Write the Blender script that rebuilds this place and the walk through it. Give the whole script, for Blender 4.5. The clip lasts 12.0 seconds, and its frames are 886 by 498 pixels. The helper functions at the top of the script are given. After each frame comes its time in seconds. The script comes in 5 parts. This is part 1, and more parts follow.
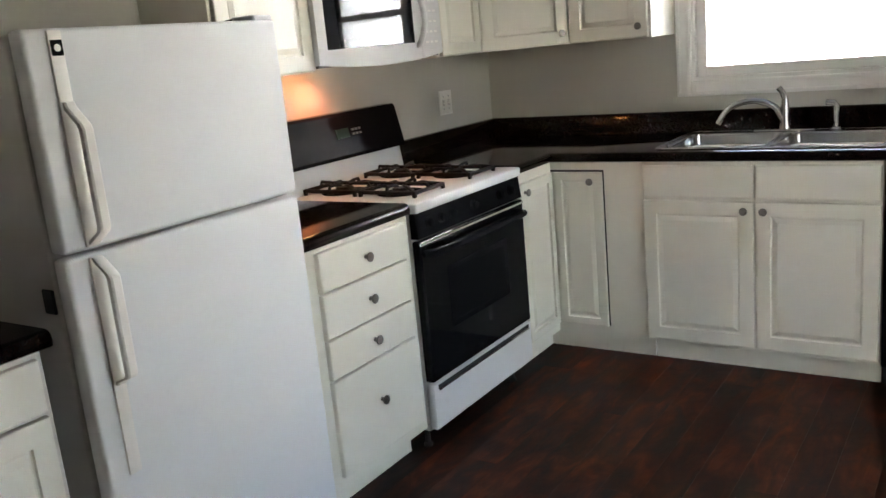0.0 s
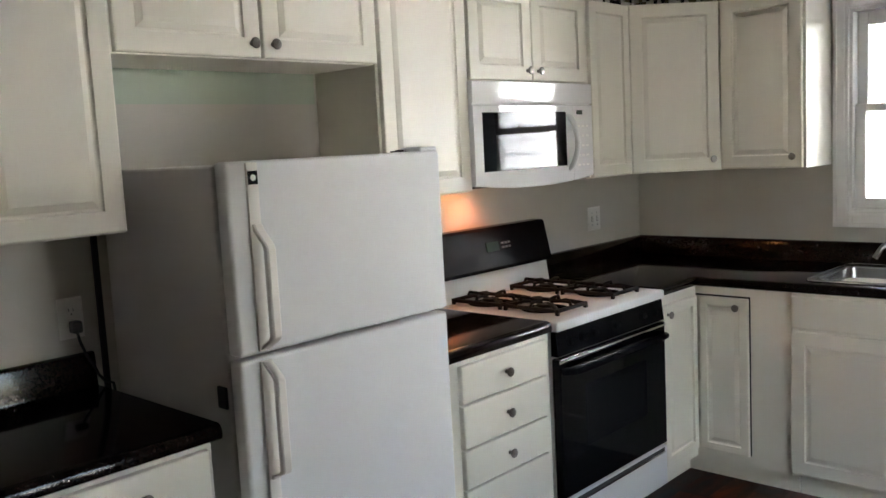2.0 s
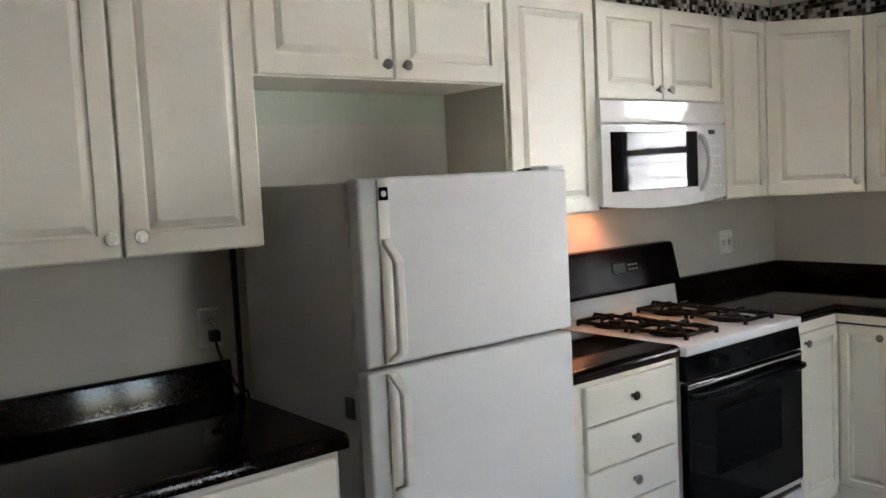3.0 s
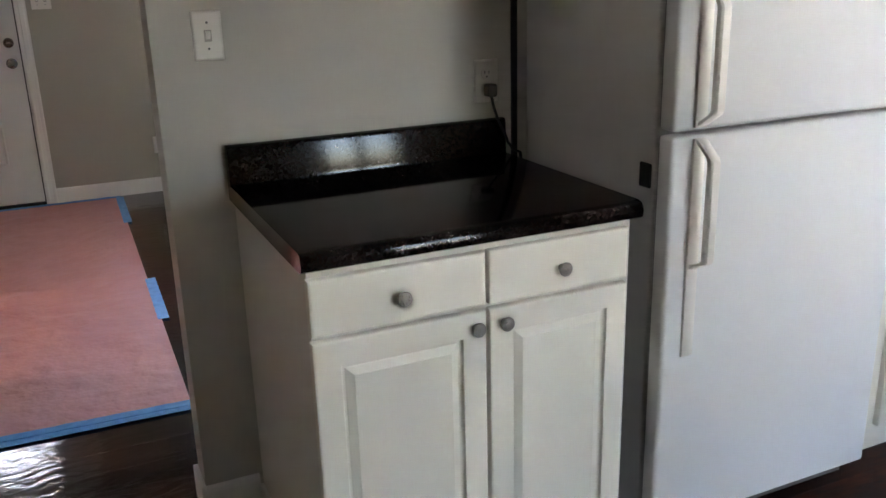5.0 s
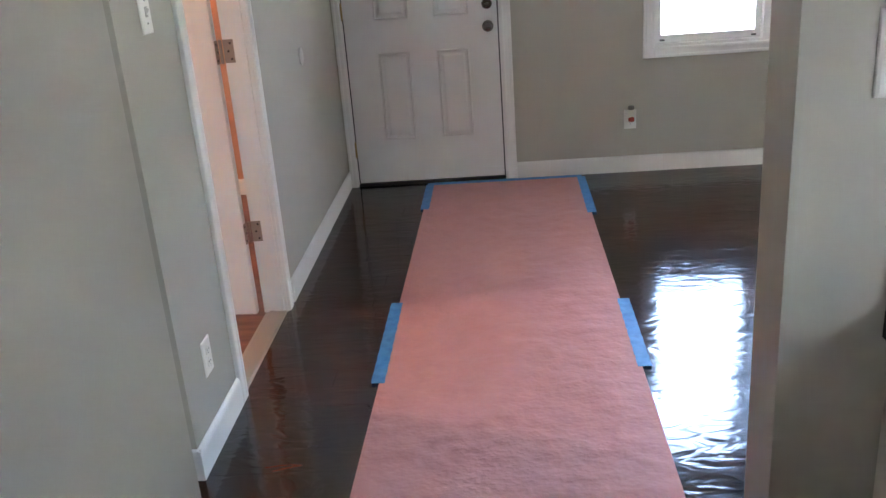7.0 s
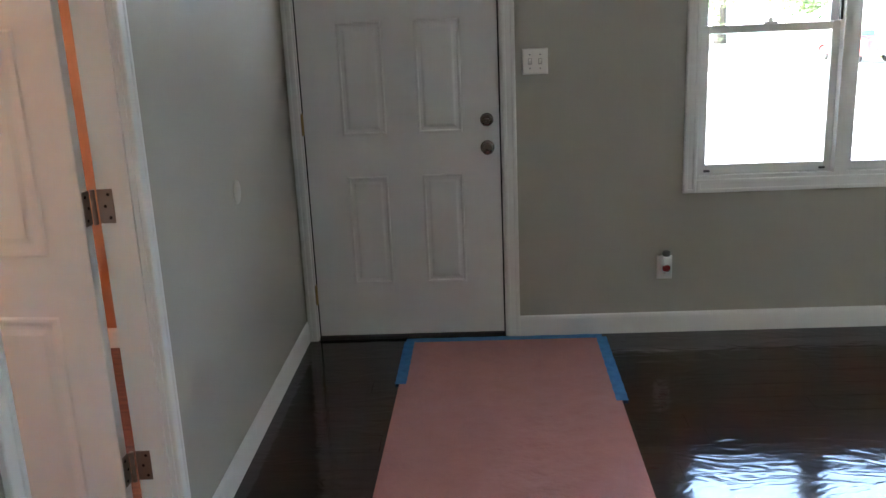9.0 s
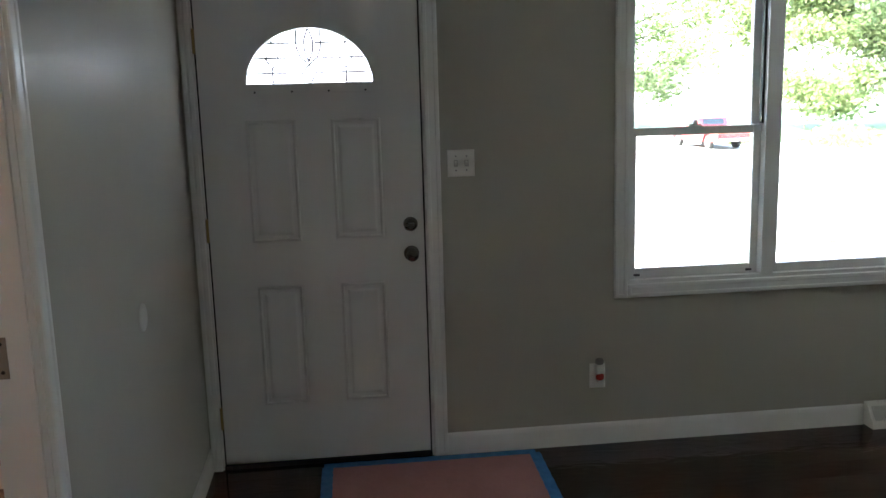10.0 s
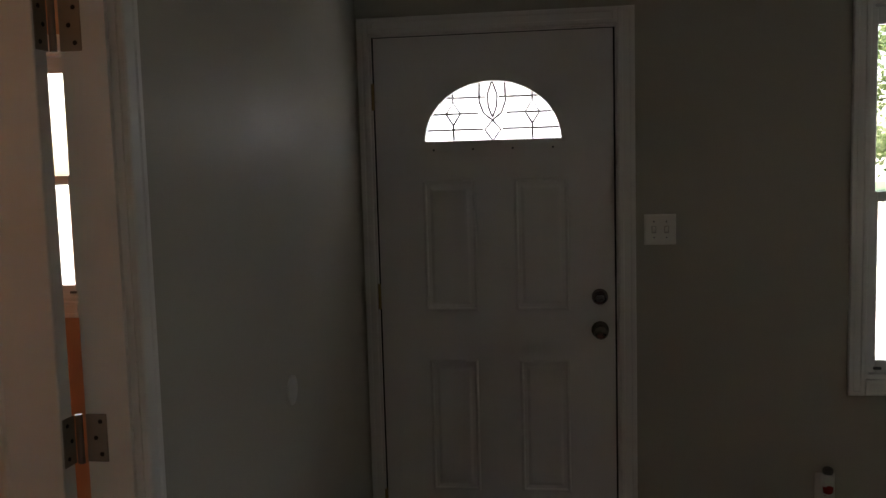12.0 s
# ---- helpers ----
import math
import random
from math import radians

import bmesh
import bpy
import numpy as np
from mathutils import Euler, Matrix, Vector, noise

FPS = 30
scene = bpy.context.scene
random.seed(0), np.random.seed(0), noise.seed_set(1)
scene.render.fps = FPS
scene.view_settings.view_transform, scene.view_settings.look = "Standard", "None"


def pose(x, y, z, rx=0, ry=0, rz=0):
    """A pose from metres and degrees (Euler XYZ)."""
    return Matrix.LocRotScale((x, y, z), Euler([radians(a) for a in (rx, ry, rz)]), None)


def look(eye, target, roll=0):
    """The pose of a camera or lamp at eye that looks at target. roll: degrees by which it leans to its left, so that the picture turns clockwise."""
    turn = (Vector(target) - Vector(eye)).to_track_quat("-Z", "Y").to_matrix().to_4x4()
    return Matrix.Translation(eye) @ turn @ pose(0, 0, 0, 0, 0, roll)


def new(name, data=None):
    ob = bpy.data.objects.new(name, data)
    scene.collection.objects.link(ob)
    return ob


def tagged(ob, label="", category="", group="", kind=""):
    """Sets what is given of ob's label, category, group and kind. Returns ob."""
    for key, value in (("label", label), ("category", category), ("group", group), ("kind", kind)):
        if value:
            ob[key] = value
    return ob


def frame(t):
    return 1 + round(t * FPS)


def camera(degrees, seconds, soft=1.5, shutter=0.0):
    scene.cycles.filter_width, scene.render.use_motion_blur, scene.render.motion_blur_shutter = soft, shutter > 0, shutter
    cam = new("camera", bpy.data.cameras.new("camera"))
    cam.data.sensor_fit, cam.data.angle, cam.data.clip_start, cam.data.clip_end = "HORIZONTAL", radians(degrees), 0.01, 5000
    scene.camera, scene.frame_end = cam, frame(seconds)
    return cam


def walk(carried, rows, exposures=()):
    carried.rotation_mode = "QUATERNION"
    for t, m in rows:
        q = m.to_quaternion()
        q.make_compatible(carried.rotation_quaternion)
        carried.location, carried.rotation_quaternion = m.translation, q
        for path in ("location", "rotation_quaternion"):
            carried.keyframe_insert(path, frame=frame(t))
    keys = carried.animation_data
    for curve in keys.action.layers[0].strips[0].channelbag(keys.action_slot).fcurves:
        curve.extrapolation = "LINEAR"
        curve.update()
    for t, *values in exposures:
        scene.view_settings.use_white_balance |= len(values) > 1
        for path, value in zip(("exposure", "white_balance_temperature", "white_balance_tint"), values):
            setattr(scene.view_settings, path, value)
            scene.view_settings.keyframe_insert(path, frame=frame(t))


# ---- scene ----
cam = camera(54.1, 12.0)
PATH = [
    (0, (-0.373, 1.233, 1.429), (-1.459, 2.849, 0.969), -5.4),
    (0.5, (-0.284, 1.192, 1.457), (-1.506, 2.723, 1.050), -5.2),
    (1, (-0.278, 1.174, 1.482), (-1.542, 2.682, 1.121), -4.6),
    (1.5, (-0.290, 1.159, 1.518), (-1.598, 2.640, 1.210), -3.7),
    (2, (-0.296, 1.140, 1.538), (-1.651, 2.592, 1.307), -3.0),
    (2.5, (-0.294, 1.131, 1.548), (-1.737, 2.503, 1.365), -2.6),
    (2.7, (-0.295, 1.126, 1.538), (-1.787, 2.448, 1.376), -2.6),
    (4.3, (-0.348, 1.133, 1.465), (-2.076, 2.064, 1.081), -2.2),
    (4.5, (-0.393, 1.120, 1.442), (-2.127, 1.996, 0.967), -1.9),
    (4.6, (-0.418, 1.112, 1.426), (-2.155, 1.964, 0.919), -1.9),
    (5, (-0.565, 1.071, 1.409), (-2.301, 1.853, 0.799), -1.6),
    (5.5, (-0.737, 0.991, 1.389), (-2.512, 1.601, 0.700), -1.3),
    (6, (-0.975, 0.991, 1.371), (-2.827, 1.223, 0.651), -2.5),
    (6.5, (-1.211, 1.005, 1.423), (-3.081, 0.969, 0.715), -4.0),
    (7, (-1.564, 0.919, 1.463), (-3.438, 0.789, 0.776), -4.4),
    (7.2, (-1.705, 0.888, 1.493), (-3.578, 0.720, 0.811), -4.5),
    (9, (-2.775, 0.871, 1.523), (-4.704, 0.785, 1.002), -2.5),
    (9.5, (-2.968, 0.848, 1.561), (-4.920, 0.807, 1.128), -1.7),
    (10, (-3.099, 0.649, 1.598), (-5.055, 0.866, 1.245), -1.6),
    (10.5, (-3.127, 0.585, 1.584), (-5.083, 0.910, 1.323), -1.0),
    (11, (-3.146, 0.614, 1.580), (-5.112, 0.914, 1.365), 0.2),
    (11.5, (-3.201, 0.746, 1.552), (-5.191, 0.807, 1.361), -0.4),
    (12, (-3.459, 0.753, 1.561), (-5.433, 0.497, 1.371), -1.6),
]
EXPOSURES = [(0.0, 5.75, 7200, 16), (1.5, 5.5, 7200, 16), (2.5, 5.4, 7050, 18), (4.5, 5.8, 7050, 18), (5.5, 6.3, 6950, 20), (6.5, 6.7, 6650, 18), (7.0, 6.62, 6400, 17), (9.0, 5.88, 6400, 11), (9.5, 5.58, 6350, 8), (10.0, 5.05, 6400, 8), (10.5, 4.48, 6500, 8), (11.0, 4.02, 6550, 6), (11.5, 3.78, 6650, 6), (12.0, 3.72, 7700, 15)]
walk(cam, [(t, look(eye, target, roll)) for t, eye, target, roll in PATH], EXPOSURES)

# ---- light ----
SUN_DIR = Vector((0.05, -0.75, 1.05)).normalized()
world = bpy.data.worlds.new("sky")
scene.world = world
world.use_nodes = True
wn = world.node_tree
sky = wn.nodes.new("ShaderNodeTexSky")
sky.sky_type = "NISHITA"
sky.sun_disc = False
sky.dust_density = 3.5
sky.sun_elevation = math.asin(SUN_DIR.z)
sky.sun_rotation = math.atan2(SUN_DIR.x, SUN_DIR.y)
wn.links.new(sky.outputs[0], wn.nodes["Background"].inputs[0])
wn.nodes["Background"].inputs[1].default_value = 0.15

sun = new("sun", bpy.data.lights.new("sun", "SUN"))
sun.data.energy, sun.data.angle, sun.data.color = 3.2, radians(0.5), (1.0, 0.95, 0.88)
sun.matrix_world = look(SUN_DIR * 40, (0, 0, 0))


# plan
XW, XP = -2.70, -2.82            # partition: kitchen face, living face
YK = 5.285                       # sink wall
XF, YL = -6.76, 0.010          # front wall, side wall of the living room
XE, YB = 1.20, -0.60             # far sides of the kitchen
XH = -3.70                       # corner of the hallway
POST, NEAR = 1.310, 0.427        # the opening in the partition
CEIL = 2.44
YS = -0.083                      # bedroom face of the side wall

# ---- materials ----


def mat(name, colour, rough=0.5, metal=0.0, coat=0.0):
    m = bpy.data.materials.new(name)
    m.use_nodes = True
    b = m.node_tree.nodes["Principled BSDF"]
    b.inputs["Base Color"].default_value = (*colour, 1)
    b.inputs["Roughness"].default_value = rough
    b.inputs["Metallic"].default_value = metal
    b.inputs["Coat Weight"].default_value = coat
    return m


class Net:
    """Short ways to wire a material's nodes."""

    def __init__(self, m):
        self.m, self.t = m, m.node_tree
        self.b = self.t.nodes["Principled BSDF"]

    def node(self, kind, **values):
        n = self.t.nodes.new(kind)
        for k, v in values.items():
            n.inputs[k.replace("_", " ")].default_value = v
        return n

    def link(self, a, b):
        self.t.links.new(a, b)

    def coords(self, scale=(1, 1, 1), kind="Object"):
        c, p = self.t.nodes.new("ShaderNodeTexCoord"), self.t.nodes.new("ShaderNodeMapping")
        p.inputs["Scale"].default_value = scale
        self.link(c.outputs[kind], p.inputs[0])
        return p.outputs[0]

    def noise(self, scale, detail=3.0, stretch=(1, 1, 1), rough=0.5):
        n = self.node("ShaderNodeTexNoise", Scale=scale, Detail=detail, Roughness=rough)
        self.link(self.coords(stretch), n.inputs["Vector"])
        return n.outputs["Fac"]

    def ramp(self, fac, *stops):
        r = self.t.nodes.new("ShaderNodeValToRGB")
        while len(r.color_ramp.elements) < len(stops):
            r.color_ramp.elements.new(0.5)
        for e, (p, c) in zip(r.color_ramp.elements, stops):
            e.position, e.color = p, (*c, 1) if len(c) == 3 else c
        self.link(fac, r.inputs[0])
        return r.outputs[0]

    def mix(self, fac, a, b, blend="MIX"):
        n = self.t.nodes.new("ShaderNodeMix")
        n.data_type, n.blend_type = "RGBA", blend
        for value, socket in ((fac, n.inputs[0]), (a, n.inputs[6]), (b, n.inputs[7])):
            if isinstance(value, (int, float)):
                socket.default_value = value
            elif isinstance(value, tuple):
                socket.default_value = (*value, 1)
            else:
                self.link(value, socket)
        return n.outputs[2]

    def range(self, fac, lo, hi):
        n = self.node("ShaderNodeMapRange", To_Min=lo, To_Max=hi)
        self.link(fac, n.inputs[0])
        return n.outputs[0]

    def bump(self, height, strength, distance):
        n = self.node("ShaderNodeBump", Strength=strength, Distance=distance)
        self.link(height, n.inputs["Height"])
        prior = self.b.inputs["Normal"]
        if prior.is_linked:
            self.link(prior.links[0].from_socket, n.inputs["Normal"])
        self.link(n.outputs[0], prior)


def painted(name, colour, rough, grain=0.0006, vary=0.06, wavy=True):
    """Rolled or sprayed paint: faint blotches, orange-peel relief, uneven gloss."""
    m = mat(name, colour, rough)
    n = Net(m)
    dark = tuple(c * (1 - vary) for c in colour)
    blotch = n.noise(1.7, 4)
    n.link(n.mix(n.range(blotch, 0, 1), dark, colour), n.b.inputs["Base Color"])
    n.link(n.range(n.noise(6.0, 3), rough * 0.85, rough * 1.2), n.b.inputs["Roughness"])
    n.bump(n.noise(260, 2), 0.25, grain)
    if wavy:
        n.bump(n.noise(3.0, 2), 0.25, 0.004)
    return m


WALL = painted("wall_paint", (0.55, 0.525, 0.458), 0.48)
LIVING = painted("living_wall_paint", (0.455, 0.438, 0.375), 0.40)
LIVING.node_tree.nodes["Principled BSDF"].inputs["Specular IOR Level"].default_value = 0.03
CEILING = painted("ceiling_paint", (0.78, 0.77, 0.74), 0.8)
TRIM = painted("trim_paint", (0.78, 0.77, 0.74), 0.32, 0.0003, 0.04)
PEACH = painted("bedroom_paint", (0.56, 0.30, 0.17), 0.55)
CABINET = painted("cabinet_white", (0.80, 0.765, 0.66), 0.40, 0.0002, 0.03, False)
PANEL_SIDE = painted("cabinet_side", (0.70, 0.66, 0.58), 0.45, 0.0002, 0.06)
DOORPAINT = painted("door_paint", (0.71, 0.70, 0.68), 0.38, 0.0004, 0.05)
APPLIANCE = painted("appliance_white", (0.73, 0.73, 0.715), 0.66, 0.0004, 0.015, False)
# Shaded copy of the appliance white for the refrigerator's side
APPLIANCE_SIDE = painted("appliance_side_shaded", (0.52, 0.50, 0.47), 0.45, 0.0006, 0.03, False)
GLOSSWHITE = painted("glossy_white_panel", (0.80, 0.79, 0.77), 0.09, 0.0001, 0.02, False)
FANGLASS = bpy.data.materials.new("obscure_glass")
FANGLASS.use_nodes = True
ft = FANGLASS.node_tree
ft.nodes.remove(ft.nodes["Principled BSDF"])
f1, f2, f3 = (ft.nodes.new(k) for k in ("ShaderNodeBsdfTransparent", "ShaderNodeBsdfTranslucent", "ShaderNodeMixShader"))
f2.inputs[0].default_value, f3.inputs[0].default_value = (0.95, 0.96, 0.97, 1), 0.72
ft.links.new(f1.outputs[0], f3.inputs[1])
ft.links.new(f2.outputs[0], f3.inputs[2])
ft.links.new(f3.outputs[0], ft.nodes["Material Output"].inputs[0])
PLASTIC = painted("white_plastic", (0.80, 0.78, 0.73), 0.35, 0.0001, 0.03)
HANDLE = painted("handle_plastic", (0.78, 0.74, 0.68), 0.4, 0.0001, 0.04)
BLACK = mat("black_enamel", (0.008, 0.008, 0.009), 0.14)
BLACKGLASS = mat("black_oven_glass", (0.006, 0.006, 0.007), 0.06)
for m_, level in ((BLACK, 0.015), (BLACKGLASS, 0.08), (APPLIANCE, 0.16)):
    m_.node_tree.nodes["Principled BSDF"].inputs["Specular IOR Level"].default_value = level
DARKMIRROR = mat("reflective_smoked_glass", (0.012, 0.013, 0.015), 0.04, 0.0, 0.2)
DARKMIRROR.node_tree.nodes["Principled BSDF"].inputs["Specular IOR Level"].default_value = 0.22
GLOSSWHITE.node_tree.nodes["Principled BSDF"].inputs["Coat Weight"].default_value = 0.8
DARK = mat("dark_gap", (0.02, 0.018, 0.016), 0.7)
RUBBER = mat("black_rubber", (0.012, 0.012, 0.012), 0.5)
IRON = mat("cast_iron", (0.016, 0.014, 0.013), 0.55)
IRON.node_tree.nodes["Principled BSDF"].inputs["Specular IOR Level"].default_value = 0.2
Net(IRON).bump(Net(IRON).noise(400, 2), 0.4, 0.0006)
NICKEL = mat("brushed_nickel", (0.24, 0.225, 0.20), 0.30, 1.0)
n_ = Net(NICKEL)
n_.link(n_.range(n_.noise(300, 2), 0.2, 0.4), n_.b.inputs["Roughness"])
DOORKNOB = mat("dark_satin_nickel", (0.20, 0.185, 0.17), 0.2, 1.0)
BRASS = mat("aged_brass", (0.35, 0.26, 0.13), 0.38, 1.0)
BRONZE = mat("worn_hinge_metal", (0.30, 0.26, 0.22), 0.40, 1.0)
STEEL = mat("stainless_steel", (0.42, 0.415, 0.40), 0.25, 1.0)
n_ = Net(STEEL)
n_.link(n_.range(n_.noise(14, 3, (6, 1, 1)), 0.20, 0.30), n_.b.inputs["Roughness"])
LEAD = mat("lead_came", (0.04, 0.04, 0.04), 0.5, 0.3)
RED = mat("red_gel", (0.28, 0.015, 0.012), 0.2)
GREYCAP = mat("grey_cap", (0.12, 0.11, 0.10), 0.5)
DISPLAY = mat("dark_display", (0.010, 0.022, 0.014), 0.35)
DISPLAY.node_tree.nodes["Principled BSDF"].inputs["Specular IOR Level"].default_value = 0.1
BUMPER = painted("wall_protector_paint", (0.56, 0.55, 0.50), 0.45)
SLOT = mat("slot_shade", (0.46, 0.44, 0.40), 0.6)
OLDPAINT = painted("old_green_paint", (0.45, 0.53, 0.42), 0.5)
MARKS = mat("grey_marks", (0.10, 0.10, 0.10), 0.5)

# speckled dark laminate
COUNTER = mat("dark_speckled_laminate", (0.02, 0.012, 0.009), 0.12)
n_ = Net(COUNTER)
v = n_.node("ShaderNodeTexVoronoi", Scale=330.0)
n_.link(n_.coords(), v.inputs["Vector"])
speck = n_.ramp(n_.noise(140, 4, rough=0.7), (0.44, (0.007, 0.004, 0.003)), (0.56, (0.017, 0.0085, 0.006)), (0.68, (0.028, 0.015, 0.010)))
n_.link(n_.mix(n_.range(v.outputs["Distance"], 0.75, 0.2), speck, (0.005, 0.004, 0.004)), n_.b.inputs["Base Color"])
n_.link(n_.range(n_.noise(9, 3), 0.06, 0.11), n_.b.inputs["Roughness"])
n_.b.inputs["Specular IOR Level"].default_value = 0.21

# hand-scraped dark hardwood, boards along y
def hardwood(name, coat, coat_rough, rough, specular, k):
    m = mat(name, (0.05, 0.018, 0.01), rough)
    n = Net(m)
    info = n.t.nodes.new("ShaderNodeObjectInfo")
    geo = n.t.nodes.new("ShaderNodeNewGeometry")
    shift, comb = n.t.nodes.new("ShaderNodeVectorMath"), n.t.nodes.new("ShaderNodeCombineXYZ")
    n.link(n.range(info.outputs["Random"], 0, 40), comb.inputs[1])
    n.link(geo.outputs["Position"], shift.inputs[0])
    n.link(comb.outputs[0], shift.inputs[1])

    def field(stretch, source, scale, detail, roughness, distortion):
        mp, tx = n.node("ShaderNodeMapping", Scale=stretch), n.node("ShaderNodeTexNoise", Scale=scale, Detail=detail, Roughness=roughness, Distortion=distortion)
        n.link(source, mp.inputs[0])
        n.link(mp.outputs[0], tx.inputs["Vector"])
        return tx.outputs["Fac"]

    grain = field((5.5, 1.7, 1.0), shift.outputs[0], 2.4, 4.0, 0.55, 0.8)
    fine = field((60.0, 4.0, 1.0), shift.outputs[0], 2.0, 3.0, 0.6, 0.3)
    cloud = field((1.0, 1.0, 1.0), geo.outputs["Position"], 5.0, 3.0, 0.6, 0.3)
    tone = n.ramp(grain, *((p, tuple(c * k for c in rgb)) for p, rgb in ((0.33, (0.0055, 0.0019, 0.0012)), (0.52, (0.025, 0.0072, 0.0036)), (0.72, (0.060, 0.017, 0.008)))))
    per = n.ramp(info.outputs["Random"], (0.0, (0.58, 0.54, 0.52)), (0.5, (1.0, 0.96, 0.92)), (1.0, (1.55, 1.36, 1.22)))
    worn = n.ramp(cloud, (0.35, (0.62, 0.60, 0.58)), (0.65, (1.48, 1.40, 1.34)))
    streak = n.ramp(fine, (0.30, (0.90, 0.89, 0.88)), (0.70, (1.08, 1.08, 1.07)))
    tone = n.mix(1.0, n.mix(1.0, tone, per, "MULTIPLY"), worn, "MULTIPLY")
    n.link(n.mix(1.0, tone, streak, "MULTIPLY"), n.b.inputs["Base Color"])
    n.link(n.range(grain, rough * 0.75, rough * 1.35), n.b.inputs["Roughness"])
    n.b.inputs["Specular IOR Level"].default_value = specular
    scrape = field((13.0, 5.0, 1.0), shift.outputs[0], 1.0, 2.0, 0.5, 1.6)
    n.bump(scrape, 0.40, 0.0044)
    n.link(n.b.inputs["Normal"].links[0].from_socket, n.b.inputs["Coat Normal"])
    n.b.inputs["Coat Weight"].default_value = coat
    n.b.inputs["Coat Roughness"].default_value = coat_rough
    return m


# k puts the rooms' light difference into the wood: darker living boards, lighter kitchen ones
FLOORWOOD = hardwood("glossy_scraped_hardwood", 1.0, 0.10, 0.40, 0.0, 0.85)
FLOORWOOD.node_tree.nodes["Principled BSDF"].inputs["Coat IOR"].default_value = 1.58
SATINWOOD = hardwood("satin_hardwood_brightened", 0.06, 0.20, 0.50, 0.20, 1.55)

BEDWOOD = mat("bedroom_wood", (0.16, 0.06, 0.025), 0.35)
n_ = Net(BEDWOOD)
n_.link(n_.ramp(n_.noise(4, 5, (12, 1, 1)), (0.3, (0.09, 0.03, 0.012)), (0.7, (0.22, 0.09, 0.04))), n_.b.inputs["Base Color"])
THRESHOLD = mat("threshold_metal", (0.42, 0.38, 0.33), 0.4, 0.7)

# pink building paper
PAPER = mat("pink_rosin_paper", (0.50, 0.23, 0.19), 0.75)
n_ = Net(PAPER)
n_.link(n_.ramp(n_.noise(7, 6, rough=0.7), (0.3, (0.50, 0.225, 0.21)), (0.7, (0.555, 0.26, 0.242))), n_.b.inputs["Base Color"])
n_.bump(n_.noise(11, 3.5, (1.0, 0.8, 1), 0.6), 1.0, 0.014)
n_.bump(n_.noise(500, 2), 0.3, 0.0004)
TAPE = mat("blue_painters_tape", (0.028, 0.20, 0.50), 0.55)
n_ = Net(TAPE)
n_.link(n_.ramp(n_.noise(30, 3), (0.3, (0.02, 0.17, 0.45)), (0.7, (0.05, 0.26, 0.58))), n_.b.inputs["Base Color"])
n_.bump(n_.noise(60, 3), 0.4, 0.001)

GLASS = bpy.data.materials.new("window_glass")
GLASS.use_nodes = True
gt = GLASS.node_tree
gt.nodes.remove(gt.nodes["Principled BSDF"])
tr, gl, fr, mx = (gt.nodes.new(k) for k in ("ShaderNodeBsdfTransparent", "ShaderNodeBsdfGlossy", "ShaderNodeFresnel", "ShaderNodeMixShader"))
tr.inputs[0].default_value, gl.inputs["Roughness"].default_value, fr.inputs[0].default_value = (0.93, 0.96, 0.95, 1), 0.0, 1.45
gt.links.new(fr.outputs[0], mx.inputs[0])
gt.links.new(tr.outputs[0], mx.inputs[1])
gt.links.new(gl.outputs[0], mx.inputs[2])
gt.links.new(mx.outputs[0], gt.nodes["Material Output"].inputs[0])

# mosaic border: each little tile its own tone
MOSAIC = mat("mosaic_tiles", (0.3, 0.3, 0.3), 0.18)
n_ = Net(MOSAIC)
g_ = n_.t.nodes.new("ShaderNodeNewGeometry")
r_ = n_.t.nodes.new("ShaderNodeValToRGB")
r_.color_ramp.interpolation = "CONSTANT"
for p_, c_ in ((0.36, (0.16, 0.13, 0.08)), (0.55, (0.40, 0.37, 0.31)), (0.72, (0.72, 0.70, 0.64))):
    r_.color_ramp.elements.new(p_).color = (*c_, 1)
r_.color_ramp.elements[0].color = (0.010, 0.009, 0.008, 1)
r_.color_ramp.elements[-1].color = (0.75, 0.73, 0.68, 1)
n_.link(g_.outputs["Random Per Island"], r_.inputs[0])
n_.link(r_.outputs[0], n_.b.inputs["Base Color"])
GROUT = painted("grout", (0.35, 0.33, 0.29), 0.8)

# outside
GRASS = mat("lawn", (0.09, 0.15, 0.03), 0.85)
n_ = Net(GRASS)
n_.link(n_.ramp(n_.noise(1.2, 6, rough=0.7), (0.35, (0.014, 0.036, 0.006)), (0.56, (0.030, 0.058, 0.011)), (0.72, (0.11, 0.105, 0.06))), n_.b.inputs["Base Color"])
CONCRETE = mat("pale_concrete", (0.42, 0.41, 0.38), 0.9)
n_ = Net(CONCRETE)
slab_tone = n_.ramp(n_.noise(0.8, 8, rough=0.7), (0.3, (0.17, 0.167, 0.16)), (0.6, (0.27, 0.265, 0.25)))
streaks = n_.ramp(n_.noise(0.55, 5, (1.0, 0.25, 1.0), 0.65), (0.36, (0.30, 0.30, 0.31)), (0.47, (1.0, 1.0, 1.0)))
n_.link(n_.mix(1.0, slab_tone, streaks, "MULTIPLY"), n_.b.inputs["Base Color"])
BARK = mat("bark", (0.032, 0.026, 0.020), 0.95)
Net(BARK).bump(Net(BARK).noise(6, 4, (1, 1, 0.2)), 0.8, 0.05)
LEAF = mat("leaves", (0.12, 0.17, 0.035), 0.6)
n_ = Net(LEAF)
g_ = n_.t.nodes.new("ShaderNodeNewGeometry")
